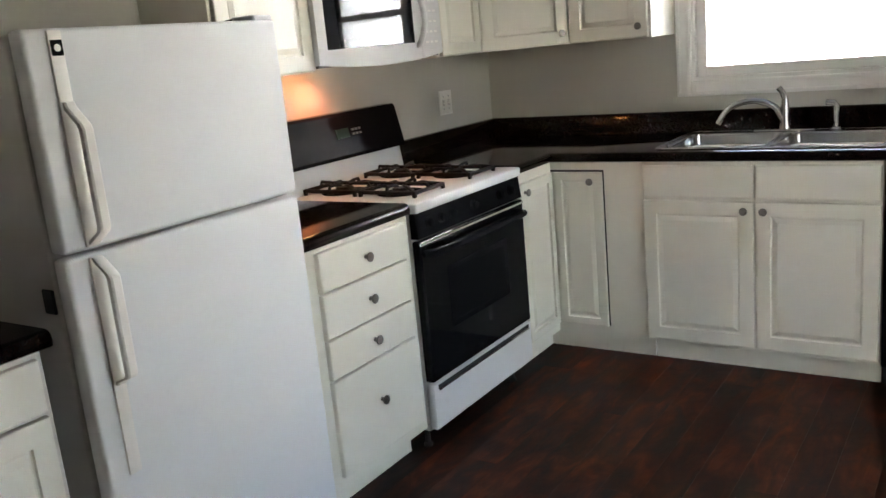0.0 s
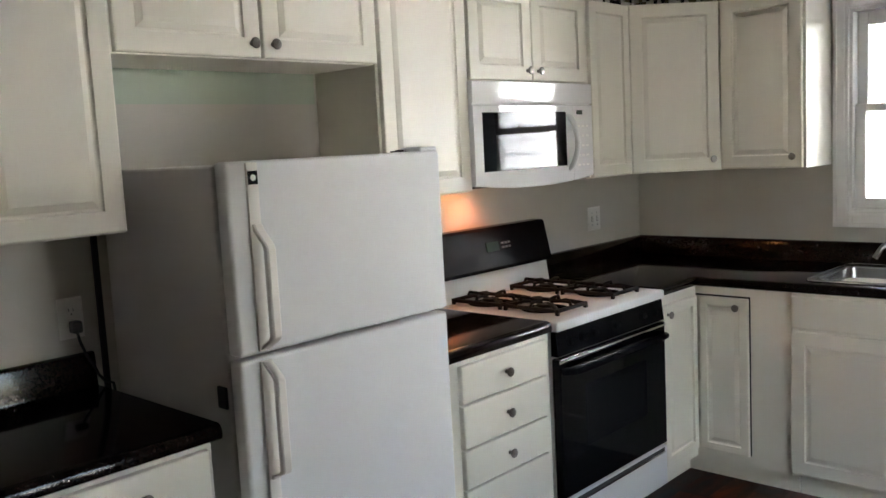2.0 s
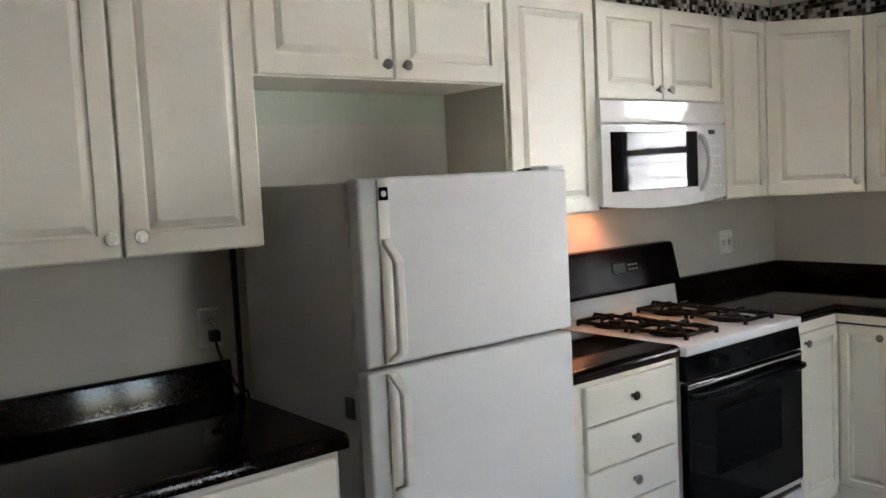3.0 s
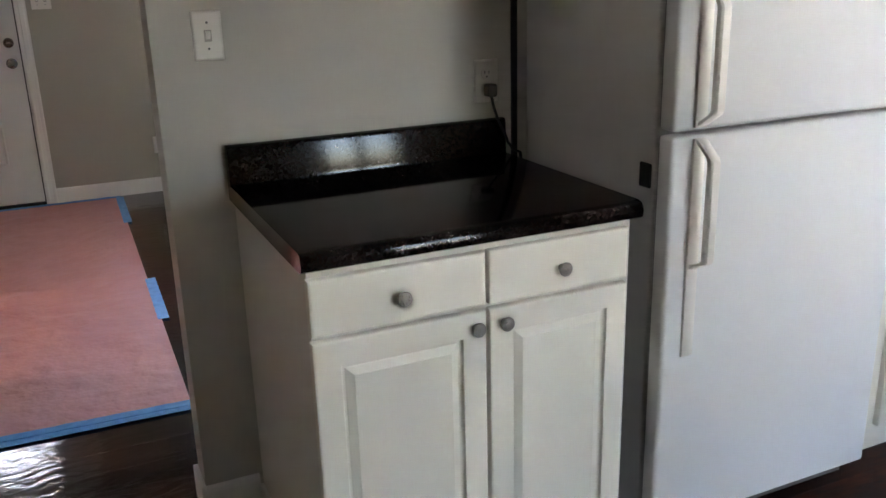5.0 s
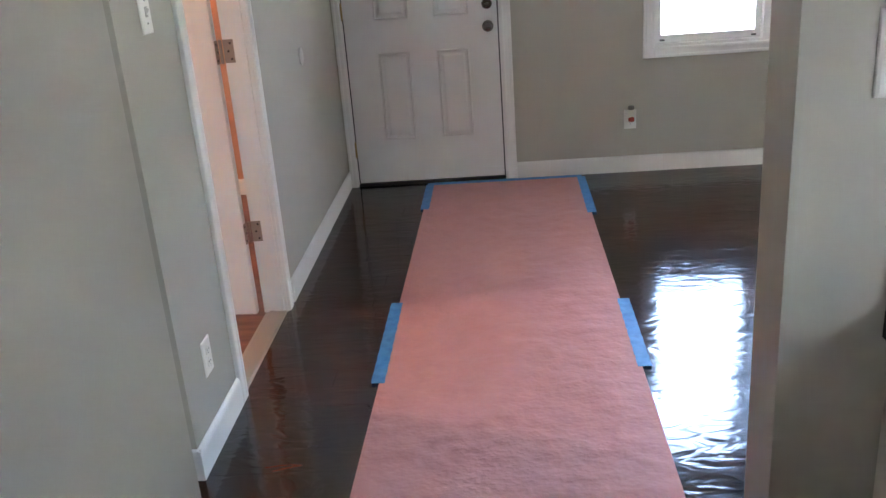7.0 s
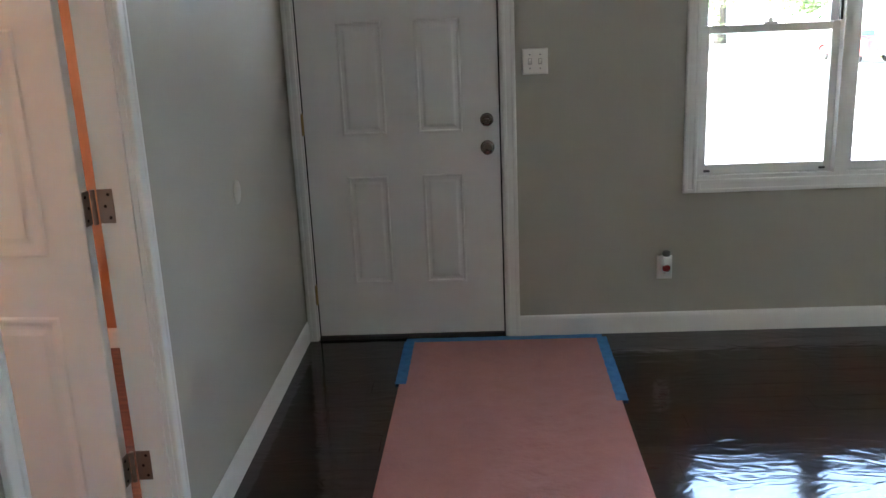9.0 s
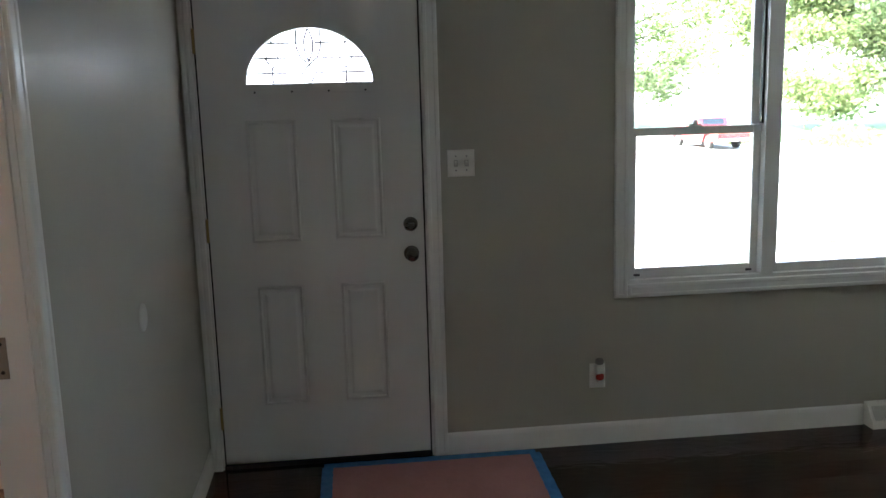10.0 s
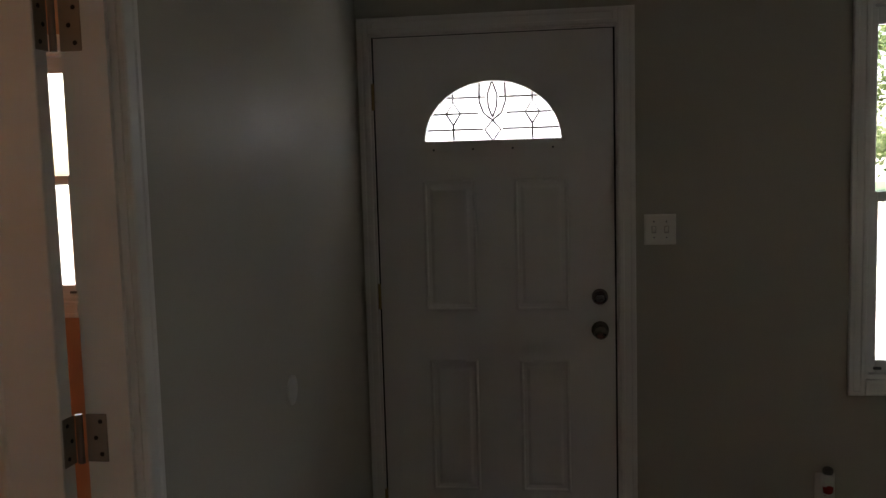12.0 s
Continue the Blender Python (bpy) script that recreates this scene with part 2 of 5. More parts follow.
leaf_tone = n_.ramp(g_.outputs["Random Per Island"], (0.0, (0.07, 0.105, 0.04)), (0.5, (0.15, 0.20, 0.075)), (1.0, (0.27, 0.30, 0.15)))
n_.link(leaf_tone, n_.b.inputs["Base Color"])
thin, blend = n_.t.nodes.new("ShaderNodeBsdfTranslucent"), n_.t.nodes.new("ShaderNodeMixShader")
blend.inputs[0].default_value = 0.5
n_.link(leaf_tone, thin.inputs[0])
n_.link(n_.b.outputs[0], blend.inputs[1])
n_.link(thin.outputs[0], blend.inputs[2])
n_.link(blend.outputs[0], n_.t.nodes["Material Output"].inputs[0])
SIDING = painted("vinyl_siding", (0.50, 0.54, 0.60), 0.6)
ROOFING = painted("roof_shingle", (0.12, 0.11, 0.10), 0.9)
CARRED = mat("red_car_paint", (0.20, 0.006, 0.009), 0.25, 0.0, 0.6)
CHROME = mat("chrome", (0.7, 0.7, 0.7), 0.12, 1.0)
TYRE = mat("tyre_rubber", (0.015, 0.015, 0.015), 0.8)
CARGLASS = mat("car_glass", (0.01, 0.012, 0.014), 0.05)
LENS = mat("tail_lens", (0.35, 0.01, 0.01), 0.2)
PLATE = mat("number_plate", (0.75, 0.75, 0.72), 0.4)
STONE = painted("pale_stone", (0.42, 0.40, 0.36), 0.9, 0.004, 0.3)
BULB = bpy.data.materials.new("amber_bulb")
BULB.use_nodes = True
BULB.node_tree.nodes["Principled BSDF"].inputs["Emission Color"].default_value = (1.0, 0.42, 0.14, 1)
BULB.node_tree.nodes["Principled BSDF"].inputs["Emission Strength"].default_value = 1.0
WARMGLOBE = bpy.data.materials.new("warm_globe")
WARMGLOBE.use_nodes = True
WARMGLOBE.node_tree.nodes["Principled BSDF"].inputs["Emission Color"].default_value = (1.0, 0.55, 0.25, 1)
WARMGLOBE.node_tree.nodes["Principled BSDF"].inputs["Emission Strength"].default_value = 1.0

# ---- mesh helpers ----
# Local frame of a thing on a wall: x to the right as one faces it, y into the wall, z up.


def finish(name, bm, material, smooth=False, normals=True):
    if normals:
        bmesh.ops.recalc_face_normals(bm, faces=bm.faces)
    me = bpy.data.meshes.new(name)
    bm.to_mesh(me)
    bm.free()
    me.materials.append(material)
    if smooth:
        for p in me.polygons:
            p.use_smooth = True
        me.set_sharp_from_angle(angle=radians(35))
    return new(name, me)


def part(name, bm, material, parent, label="", smooth=False):
    ob = finish(name, bm, material, smooth)
    ob.parent = parent
    return tagged(ob, label) if label else ob


def thing(name, m, label, category, group=""):
    ob = new(name)
    ob.empty_display_size = 0.05
    ob.matrix_world = m
    return tagged(ob, label, category, group)


def setting(name, bm, material, label="", smooth=False):
    return tagged(finish(name, bm, material, smooth), label, kind="structure")


def box(bm, x0, x1, y0, y1, z0, z1, bevel=0.0, seg=1):
    vs = [bm.verts.new((x, y, z)) for x in (x0, x1) for y in (y0, y1) for z in (z0, z1)]
    quads = ((0, 1, 3, 2), (4, 6, 7, 5), (0, 4, 5, 1), (2, 3, 7, 6), (0, 2, 6, 4), (1, 5, 7, 3))
    fs = [bm.faces.new([vs[i] for i in q]) for q in quads]
    if bevel:
        es = list({e for f in fs for e in f.edges})
        bmesh.ops.bevel(bm, geom=es, offset=bevel, segments=seg, affect="EDGES", profile=0.5)
    return bm


def boxes(*rows):
    bm = bmesh.new()
    for r in rows:
        box(bm, *r)
    return bm


def lathe(bm, profile, m, seg=18):
    """Turn (radius, height) pairs round local z, placed by m."""
    rings = []
    for r, h in profile:
        if r < 1e-5:
            rings.append([bm.verts.new(m @ Vector((0, 0, h)))])
        else:
            rings.append([bm.verts.new(m @ Vector((r * math.cos(a), r * math.sin(a), h))) for a in (2 * math.pi * i / seg for i in range(seg))])
    for a, b in zip(rings, rings[1:]):
        for i in range(seg):
            j = (i + 1) % seg
            f = [a[i % len(a)], a[j % len(a)], b[j % len(b)], b[i % len(b)]]
            f = [v for k, v in enumerate(f) if v not in f[:k]]
            if len(f) > 2:
                bm.faces.new(f)
    for ring in (rings[0], rings[-1]):
        if len(ring) > 2:
            bm.faces.new(ring)
    return bm


def tube(bm, points, radius, seg=10, flat=1.0):
    """A round bar along points; radius may be one number or one a point. flat squeezes it in its second direction."""
    pts = [Vector(p) for p in points]
    rings, side = [], None
    for i, p in enumerate(pts):
        way = (pts[min(i + 1, len(pts) - 1)] - pts[max(i - 1, 0)]).normalized()
        if side is None:
            side = way.cross(Vector((0, 0, 1)) if abs(way.z) < 0.9 else Vector((1, 0, 0)))
        side = (side - way * side.dot(way)).normalized()
        up = way.cross(side)
        r = radius[i] if isinstance(radius, (list, tuple)) else radius
        rings.append([bm.verts.new(p + side * r * math.cos(a) + up * r * flat * math.sin(a)) for a in (2 * math.pi * k / seg for k in range(seg))])
    for a, b in zip(rings, rings[1:]):
        for i in range(seg):
            bm.faces.new((a[i], a[(i + 1) % seg], b[(i + 1) % seg], b[i]))
    bm.faces.new(rings[0])
    bm.faces.new(rings[-1])
    return bm


def prism(bm, outline, a0, a1, axis="x"):
    """An outline of pairs, drawn out along an axis. Pairs are (y, z), (x, z) or (x, y)."""
    def at(p, a):
        return {"x": (a, p[0], p[1]), "y": (p[0], a, p[1]), "z": (p[0], p[1], a)}[axis]
    low, high = [bm.verts.new(at(p, a0)) for p in outline], [bm.verts.new(at(p, a1)) for p in outline]
    bm.faces.new(low)
    bm.faces.new(high[::-1])
    for i in range(len(outline)):
        j = (i + 1) % len(outline)
        bm.faces.new((low[i], low[j], high[j], high[i]))
    return bm


def relief(bm, x0, x1, z0, z1, front, back, rings):
    """A slab whose front (towards -y) steps through rings of (inset, depth behind the front)."""
    loops = []
    for inset, depth in [(0, back - front)] + list(rings):
        y = front + depth
        loops.append([bm.verts.new(p) for p in ((x0 + inset, y, z0 + inset), (x1 - inset, y, z0 + inset), (x1 - inset, y, z1 - inset), (x0 + inset, y, z1 - inset))])
    for a, b in zip(loops, loops[1:]):
        for i in range(4):
            j = (i + 1) % 4
            bm.faces.new((a[i], a[j], b[j], b[i]))
    bm.faces.new(loops[-1])
    bm.faces.new(loops[0][::-1])
    return bm


RAISED = [(0.0, 0.004), (0.0015, 0.0012), (0.005, 0.0), (0.054, 0.0), (0.0555, 0.0075), (0.059, 0.0098), (0.0635, 0.0098), (0.066, 0.0080), (0.079, 0.0018), (0.081, 0.0008)]
SLAB = [(0.0, 0.005), (0.0015, 0.0015), (0.006, 0.0)]


def raised_rings(w):
    """The raised panel's steps, with a slimmer frame on narrow doors."""
    k = min(1.0, w / 0.36)
    return RAISED[:3] + [(i - 0.054 + 0.054 * k if k < 1 else i, d_) for i, d_ in RAISED[3:]]


AT_X = Matrix.Rotation(radians(90), 4, "X")      # lathe axis towards -y


def knob_mesh(bm, x, z, y, s=1.0):
    prof = [(0.0075, 0), (0.0075, 0.002), (0.0055, 0.004), (0.0055, 0.011), (0.0125, 0.0145), (0.0155, 0.018), (0.0155, 0.0215), (0.0135, 0.0235), (0.011, 0.0235), (0.010, 0.0245), (0.004, 0.0255), (0.0, 0.0256)]
    return lathe(bm, [(r * s, h * s) for r, h in prof], Matrix.Translation((x, y, z)) @ AT_X, 20)


def front_leaf(root, name, x0, x1, z0, z1, y, knob=None, raised=True):
    """A cabinet door or drawer front, 19 mm thick, with its knob. y: the cabinet's face."""
    leaf = part(name, relief(bmesh.new(), x0, x1, z0, z1, y - 0.020, y - 0.001, raised_rings(x1 - x0) if raised else SLAB), CABINET, root)
    if knob:
        part("knob", knob_mesh(bmesh.new(), knob[0], knob[1], y - 0.019), NICKEL, leaf, "round brushed nickel knob", True)
    return leaf


FRIDGE_WALL = pose(XW, 0, 0, 0, 0, 90)           # local x = world y, local y = -world x from the wall
SINK_WALL = pose(0, YK, 0)
FRONT_WALL = pose(XF, 0, 0, 0, 0, 90)
SIDE_WALL = pose(0, YL, 0, 0, 0, 180)            # local x = -world x


def on(wall, x, z=0.0):
    return wall @ pose(x, 0, z)


# ---- structure ----
def wall(name, axis, face, back, a0, a1, z0, z1, holes, material, label):
    """A wall with openings through it. holes: (a0, a1, z0, z1)."""
    bm = bmesh.new()
    al = sorted({a0, a1, *[h[0] for h in holes], *[h[1] for h in holes]})
    zl = sorted({z0, z1, *[h[2] for h in holes], *[h[3] for h in holes]})
    cache = {}

    def vert(p, a, z):
        key = (p, a, z)
        if key not in cache:
            cache[key] = bm.verts.new((p, a, z) if axis == "x" else (a, p, z))
        return cache[key]

    def solid(i, k):
        if not (0 <= i < len(al) - 1 and 0 <= k < len(zl) - 1):
            return False
        a, z = (al[i] + al[i + 1]) / 2, (zl[k] + zl[k + 1]) / 2
        return not any(h[0] < a < h[1] and h[2] < z < h[3] for h in holes)

    for i in range(len(al) - 1):
        for k in range(len(zl) - 1):
            if not solid(i, k):
                continue
            a, b, c, d = al[i], al[i + 1], zl[k], zl[k + 1]
            for p in (face, back):
                bm.faces.new((vert(p, a, c), vert(p, b, c), vert(p, b, d), vert(p, a, d)))
            for di, dk, e in ((-1, 0, ((a, c), (a, d))), (1, 0, ((b, c), (b, d))), (0, -1, ((a, c), (b, c))), (0, 1, ((a, d), (b, d)))):
                if not solid(i + di, k + dk):
                    (p1, q1), (p2, q2) = e
                    bm.faces.new((vert(face, p1, q1), vert(face, p2, q2), vert(back, p2, q2), vert(back, p1, q1)))
    return setting(name, bm, material, label)


DOOR_Y0, DOOR_Y1, DOOR_H = 0.069, 0.983, 2.055          # front door slab
WIN_Y0, WIN_Y1, WIN_Z0, WIN_Z1 = 1.872, 4.50, 0.737, 2.105
KWX0, KWX1, KWZ0, KWZ1 = -1.625, -0.42, 1.150, 2.06
LIGHT_Y0, LIGHT_Y1 = 2.80, 3.45
BDX0, BDX1 = -4.91, -4.17                               # bedroom door opening
BWY0, BWY1, BWZ0, BWZ1 = -2.12, -1.165, 1.05, 2.06        # bedroom window

wall("wall_partition", "x", XW, XP, POST, YK - 0.002, -0.02, CEIL + 0.02, [], WALL, "greige painted partition wall behind the cabinets")
setting("wall_near", prism(bmesh.new(), [(XW, -1.40), (XW, NEAR), (XP, NEAR - 0.17), (XP, -1.40)], -0.02, CEIL + 0.02, "z"), WALL, "greige painted wall with a splayed end beside the opening")
wall("wall_sink", "y", YK, YK + 0.14, XP - 0.05, XE + 0.14, -0.02, CEIL + 0.02, [(KWX0, KWX1, KWZ0, KWZ1)], WALL, "greige painted kitchen wall with a window")
wall("wall_side_kitchen", "x", XE, XE + 0.14, YB - 0.14, YK - 0.002, -0.02, CEIL + 0.02, [(LIGHT_Y0, LIGHT_Y1, 0.06, 2.03)], WALL, "greige painted wall with an added glazed opening")
wall("wall_back", "y", YB, YB - 0.14, XW + 0.002, XE - 0.002, -0.02, CEIL + 0.02, [], WALL, "plain greige painted wall")
wall("wall_front", "x", XF, XF - 0.14, -3.30, YK + 0.14, -0.55, CEIL + 0.02,
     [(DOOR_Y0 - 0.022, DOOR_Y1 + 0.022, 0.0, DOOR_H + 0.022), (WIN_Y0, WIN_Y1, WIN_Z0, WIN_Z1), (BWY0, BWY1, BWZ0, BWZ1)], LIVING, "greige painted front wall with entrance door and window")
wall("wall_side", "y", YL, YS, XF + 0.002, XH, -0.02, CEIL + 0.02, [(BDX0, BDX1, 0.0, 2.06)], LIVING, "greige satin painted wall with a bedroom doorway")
wall("wall_hall", "x", XH, XH - 0.118, -1.40, YS - 0.002, -0.02, CEIL + 0.02, [], WALL, "plain greige painted hallway wall")
wall("wall_hall_end", "y", -1.40, -1.52, XH - 0.118, XP + 0.12, -0.02, CEIL + 0.02, [], WALL, "plain greige painted hallway end")
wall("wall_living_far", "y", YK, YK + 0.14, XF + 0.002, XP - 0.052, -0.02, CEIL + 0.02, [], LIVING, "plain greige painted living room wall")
wall("wall_bedroom_side", "x", XH - 0.12, XH - 0.24, -3.16, -1.53, -0.02, CEIL + 0.02, [], PEACH, "warm peach painted bedroom wall")
wall("wall_bedroom_back", "y", -3.16, -3.30, XF + 0.002, XH - 0.12, -0.02, CEIL + 0.02, [], PEACH, "warm peach painted bedroom wall")
# peach paint on the bedroom's side of the front and side walls
wall("wall_bedroom_front", "x", XF + 0.006, XF + 0.002, -3.155, YS - 0.006, 0.0, CEIL - 0.003, [(BWY0, BWY1, BWZ0, BWZ1)], PEACH, "warm peach painted bedroom wall with a window")
wall("wall_bedroom_near", "y", YS - 0.004, YS - 0.0005, XF + 0.010, XH - 0.13, 0.0, CEIL - 0.003, [(BDX0 - 0.06, BDX1 + 0.06, 0.0, 2.12)], PEACH, "warm peach painted bedroom wall by the door")

setting("paint_band", boxes((XW + 0.0004, XW + 0.0016, 2.20, 3.098, 1.712, 1.850)), OLDPAINT, "strip of older pale green paint on the wall")

setting("ceiling", boxes((XF - 0.14, XE + 0.14, -3.30, YK + 0.14, CEIL, CEIL + 0.14)), CEILING, "white painted ceiling")
setting("subfloor", boxes((XF - 0.14, XE + 0.14, -3.30, YK + 0.14, -0.16, -0.012)), DARK, "dark subfloor under the boards")
setting("floor_bedroom", boxes((XF + 0.002, XH - 0.12, -3.16, YL - 0.078, -0.012, -0.001)), BEDWOOD, "warm brown wooden bedroom floor")
setting("threshold", box(bmesh.new(), BDX0 + 0.02, BDX1 - 0.02, YL - 0.078, YL - 0.004, -0.010, 0.008, 0.004), THRESHOLD, "pale metal threshold strip")

# baseboards
BASE = [(0.0, 0.0), (-0.013, 0.0), (-0.013, 0.082), (-0.010, 0.094), (-0.004, 0.100), (0.0, 0.100)]


def baseboard(m, x0, x1, label="white painted baseboard"):
    ob = setting("baseboard", prism(bmesh.new(), BASE, x0, x1, "x"), TRIM, label)
    ob.matrix_world = m


baseboard(pose(XF + 0.0005, 0, 0, 0, 0, 90), 1.050, 3.03)
baseboard(pose(XF + 0.0005, 0, 0, 0, 0, 90), 3.69, YK - 0.02)
baseboard(pose(0, YL + 0.0005, 0, 0, 0, 180), 4.985, -XF - 0.001)
baseboard(pose(0, YL + 0.0005, 0, 0, 0, 180), -XH - 0.013, 4.128)
baseboard(pose(XH + 0.0005, 0, 0, 0, 0, 90), -1.35, YL + 0.013)
baseboard(pose(XW + 0.0005, 0, 0, 0, 0, 90), POST - 0.013, 1.455)
baseboard(pose(XW + 0.0005, 0, 0, 0, 0, 90), YB + 0.02, NEAR - 0.001)
baseboard(pose(0, POST - 0.0005, 0), XP - 0.0, XW + 0.0)
baseboard(pose(XP - 0.0005, 0, 0, 0, 0, -90), -YK + 0.02, -POST + 0.013)
baseboard(pose(XF + 0.012, 0, 0, 0, 0, 90), -3.1, YS - 0.02)


def casing(name, x0, x1, z0, z1, width, sides="ltrb", depth=0.017, material=TRIM, wall_pose=None, left=None):
    """Flat moulded trim round an opening, in a wall's local frame; one board a side."""
    root = thing(name, wall_pose, "white painted wooden trim round the opening", "trim")
    root["kind"] = "structure"
    rows = {"l": (x0 - (left or width), x0, z0 - (width if "b" in sides else 0), z1 + width), "r": (x1, x1 + width, z0 - (width if "b" in sides else 0), z1 + width),
            "t": (x0, x1, z1, z1 + width), "b": (x0, x1, z0 - width, z0)}
    for s in sides:
        a, b, c, d = rows[s]
        part("casing_board", relief(bmesh.new(), a, b, c, d, -depth, -0.0005, [(0, 0.004), (0.002, 0.001), (0.006, 0.0), (0.016, 0.0), (0.019, 0.003), (0.024, 0.003)]), material, root)
    return root


# ---- front door ----
FD = (DOOR_Y0 + DOOR_Y1) / 2
FAN_A, FAN_B, FAN_Z = 0.262, 0.228, 1.652


def front_door():
    w = DOOR_Y1 - DOOR_Y0 - 0.015
    root = tagged(thing("door_front", on(FRONT_WALL, FD), "white painted steel entrance door with fan light, closed", "door"), kind="structure")
    h0, h1, y0, y1 = 0.022, DOOR_H - 0.004, 0.006, 0.048
    bm = bmesh.new()
    box(bm, -w / 2, w / 2, y0, y1, h0, FAN_Z)
    arc = [(FAN_A * math.cos(a), FAN_Z + FAN_B * math.sin(a)) for a in (math.pi * i / 32 for i in range(33))]
    right = [(FAN_A, FAN_Z), (w / 2, FAN_Z), (w / 2, h1), (0, h1)] + [p for p in arc[16:0:-1]]
    prism(bm, right, y0, y1, "y")
    prism(bm, [(-x, z) for x, z in right], y0, y1, "y")
    slab = part("slab", bm, DOORPAINT, root)
    # fan light surround: half ring and sill, two steps
    for k, (go, gi, d) in enumerate(((0.042, 0.014, 0.014), (0.015, -0.006, 0.025))):
        bm = bmesh.new()
        out = [((FAN_A + go) * math.cos(a), FAN_Z + (FAN_B + go) * math.sin(a)) for a in (math.pi * i / 40 for i in range(41))]
        inn = [((FAN_A + gi) * math.cos(a), FAN_Z + (FAN_B + gi) * math.sin(a)) for a in (math.pi * i / 40 for i in range(41))]
        for i in range(40):
            prism(bm, [out[i], out[i + 1], inn[i + 1], inn[i]], y0 - d, y0 + (0.02 if k else 0), "y")
        box(bm, -FAN_A - go, FAN_A + go, y0 - d, y0, FAN_Z - go, FAN_Z - gi * 0.5)
        bmesh.ops.remove_doubles(bm, verts=bm.verts, dist=1e-5)
        part("light_frame", bm, DOORPAINT, slab)
    bm = bmesh.new()
    prism(bm, [(x * 0.998, FAN_Z - 0.004 + (z - FAN_Z) * 0.998) for x, z in arc], y0 + 0.018, y0 + 0.023, "y")
    pane = part("pane", bm, FANGLASS, slab)
    pane.visible_shadow = False
    for sx in (-0.225, -0.075, 0.075, 0.225):
        part("screw_cap", lathe(bmesh.new(), [(0.0045, 0), (0.0038, 0.0012), (0, 0.0015)], Matrix.Translation((sx, y0 - 0.014, FAN_Z - 0.030)) @ AT_X, 10), MARKS, slab, "small grey screw cap")
    # lead lines
    def came(name, pts):
        part(name, tube(bmesh.new(), [(x, y0 + 0.014, FAN_Z + z) for x, z in pts], 0.0044, 6), LEAD, pane)
    for z, cut in ((0.045, 0.036), (0.105, 0.052), (0.165, 0.024)):
        half = FAN_A * math.sqrt(1 - (z / FAN_B) ** 2)
        came("lead_line", [(-half, z), (-cut, z)])
        came("lead_line", [(cut, z), (half, z)])
    for s in (-1, 1):
        came("lead_line", [(0.150 * s, 0.0), (0.150 * s, 0.062)])
        came("lead_line", [(0.150 * s, 0.148), (0.150 * s, 0.185)])
        came("lead_line", [(0.150 * s, 0.062), (0.177 * s, 0.105), (0.150 * s, 0.148), (0.123 * s, 0.105), (0.150 * s, 0.062)])
        came("lead_line", [(0.0, 0.0), (0.030 * s, 0.042), (0.0, 0.078)])
        came("lead_line", [(0.0, 0.078), (0.034 * s, 0.105), (0.050 * s, 0.150), (0.048 * s, 0.222)])
        came("lead_line", [(0.0, 0.088), (0.016 * s, 0.130), (0.018 * s, 0.175), (0.0, 0.226)])
    # embossed panels
    for x0, x1, z0, z1 in ((-0.273, -0.068, 1.000, 1.507), (0.076, 0.281, 1.000, 1.507), (-0.265, -0.075, 0.283, 0.808), (0.086, 0.277, 0.283, 0.808)):
        part("panel", relief(bmesh.new(), x0, x1, z0, z1, y0 - 0.007, y0 + 0.0005, [(0, 0.007), (0.004, 0.0012), (0.008, 0.0), (0.011, 0.001), (0.015, 0.0065), (0.027, 0.0065), (0.037, 0.0024), (0.041, 0.0020)]), DOORPAINT, slab)
    # knob and deadbolt
    kx = 0.919 - FD
    bm = lathe(bmesh.new(), [(0.033, 0), (0.033, 0.004), (0.028, 0.008), (0.013, 0.010), (0.012, 0.028), (0.020, 0.034), (0.027, 0.044), (0.028, 0.054), (0.023, 0.062), (0.012, 0.064), (0.0, 0.064)], Matrix.Translation((kx, y0, 0.925)) @ AT_X, 24)
    part("door_knob", bm, DOORKNOB, slab, "round satin nickel door knob", True)
    bm = lathe(bmesh.new(), [(0.031, 0), (0.031, 0.005), (0.027, 0.011), (0.022, 0.012), (0.021, 0.010), (0.0, 0.010)], Matrix.Translation((kx, y0, 1.052)) @ AT_X, 24)
    part("deadbolt", bm, DOORKNOB, slab, "round nickel deadbolt", True)
    part("thumb_turn", box(bmesh.new(), kx - 0.013, kx + 0.013, y0 - 0.026, y0 - 0.009, 1.047, 1.058, 0.003), NICKEL, slab)
    # hinges
    for z in (1.83, 1.06, 0.235):
        bm = tube(bmesh.new(), [(-w / 2 - 0.006, y0 - 0.006, z - 0.05), (-w / 2 - 0.006, y0 - 0.006, z + 0.05)], 0.0065, 10)
        box(bm, -w / 2 - 0.003, -w / 2 + 0.0, y0 - 0.003, y0 + 0.01, z - 0.048, z + 0.048)
        part("hinge", bm, BRASS, root, "aged brass hinge")
    # jamb, stop, sill
    j = w / 2 + 0.0075
    for name, r in (("jamb", (-j - 0.021, -j, -0.003, 0.139, 0.0, DOOR_H + 0.021)), ("jamb", (j, j + 0.021, -0.003, 0.139, 0.0, DOOR_H + 0.021)), ("jamb", (-j, j, -0.003, 0.139, DOOR_H, DOOR_H + 0.021))):
        part(name, boxes(r), TRIM, root)
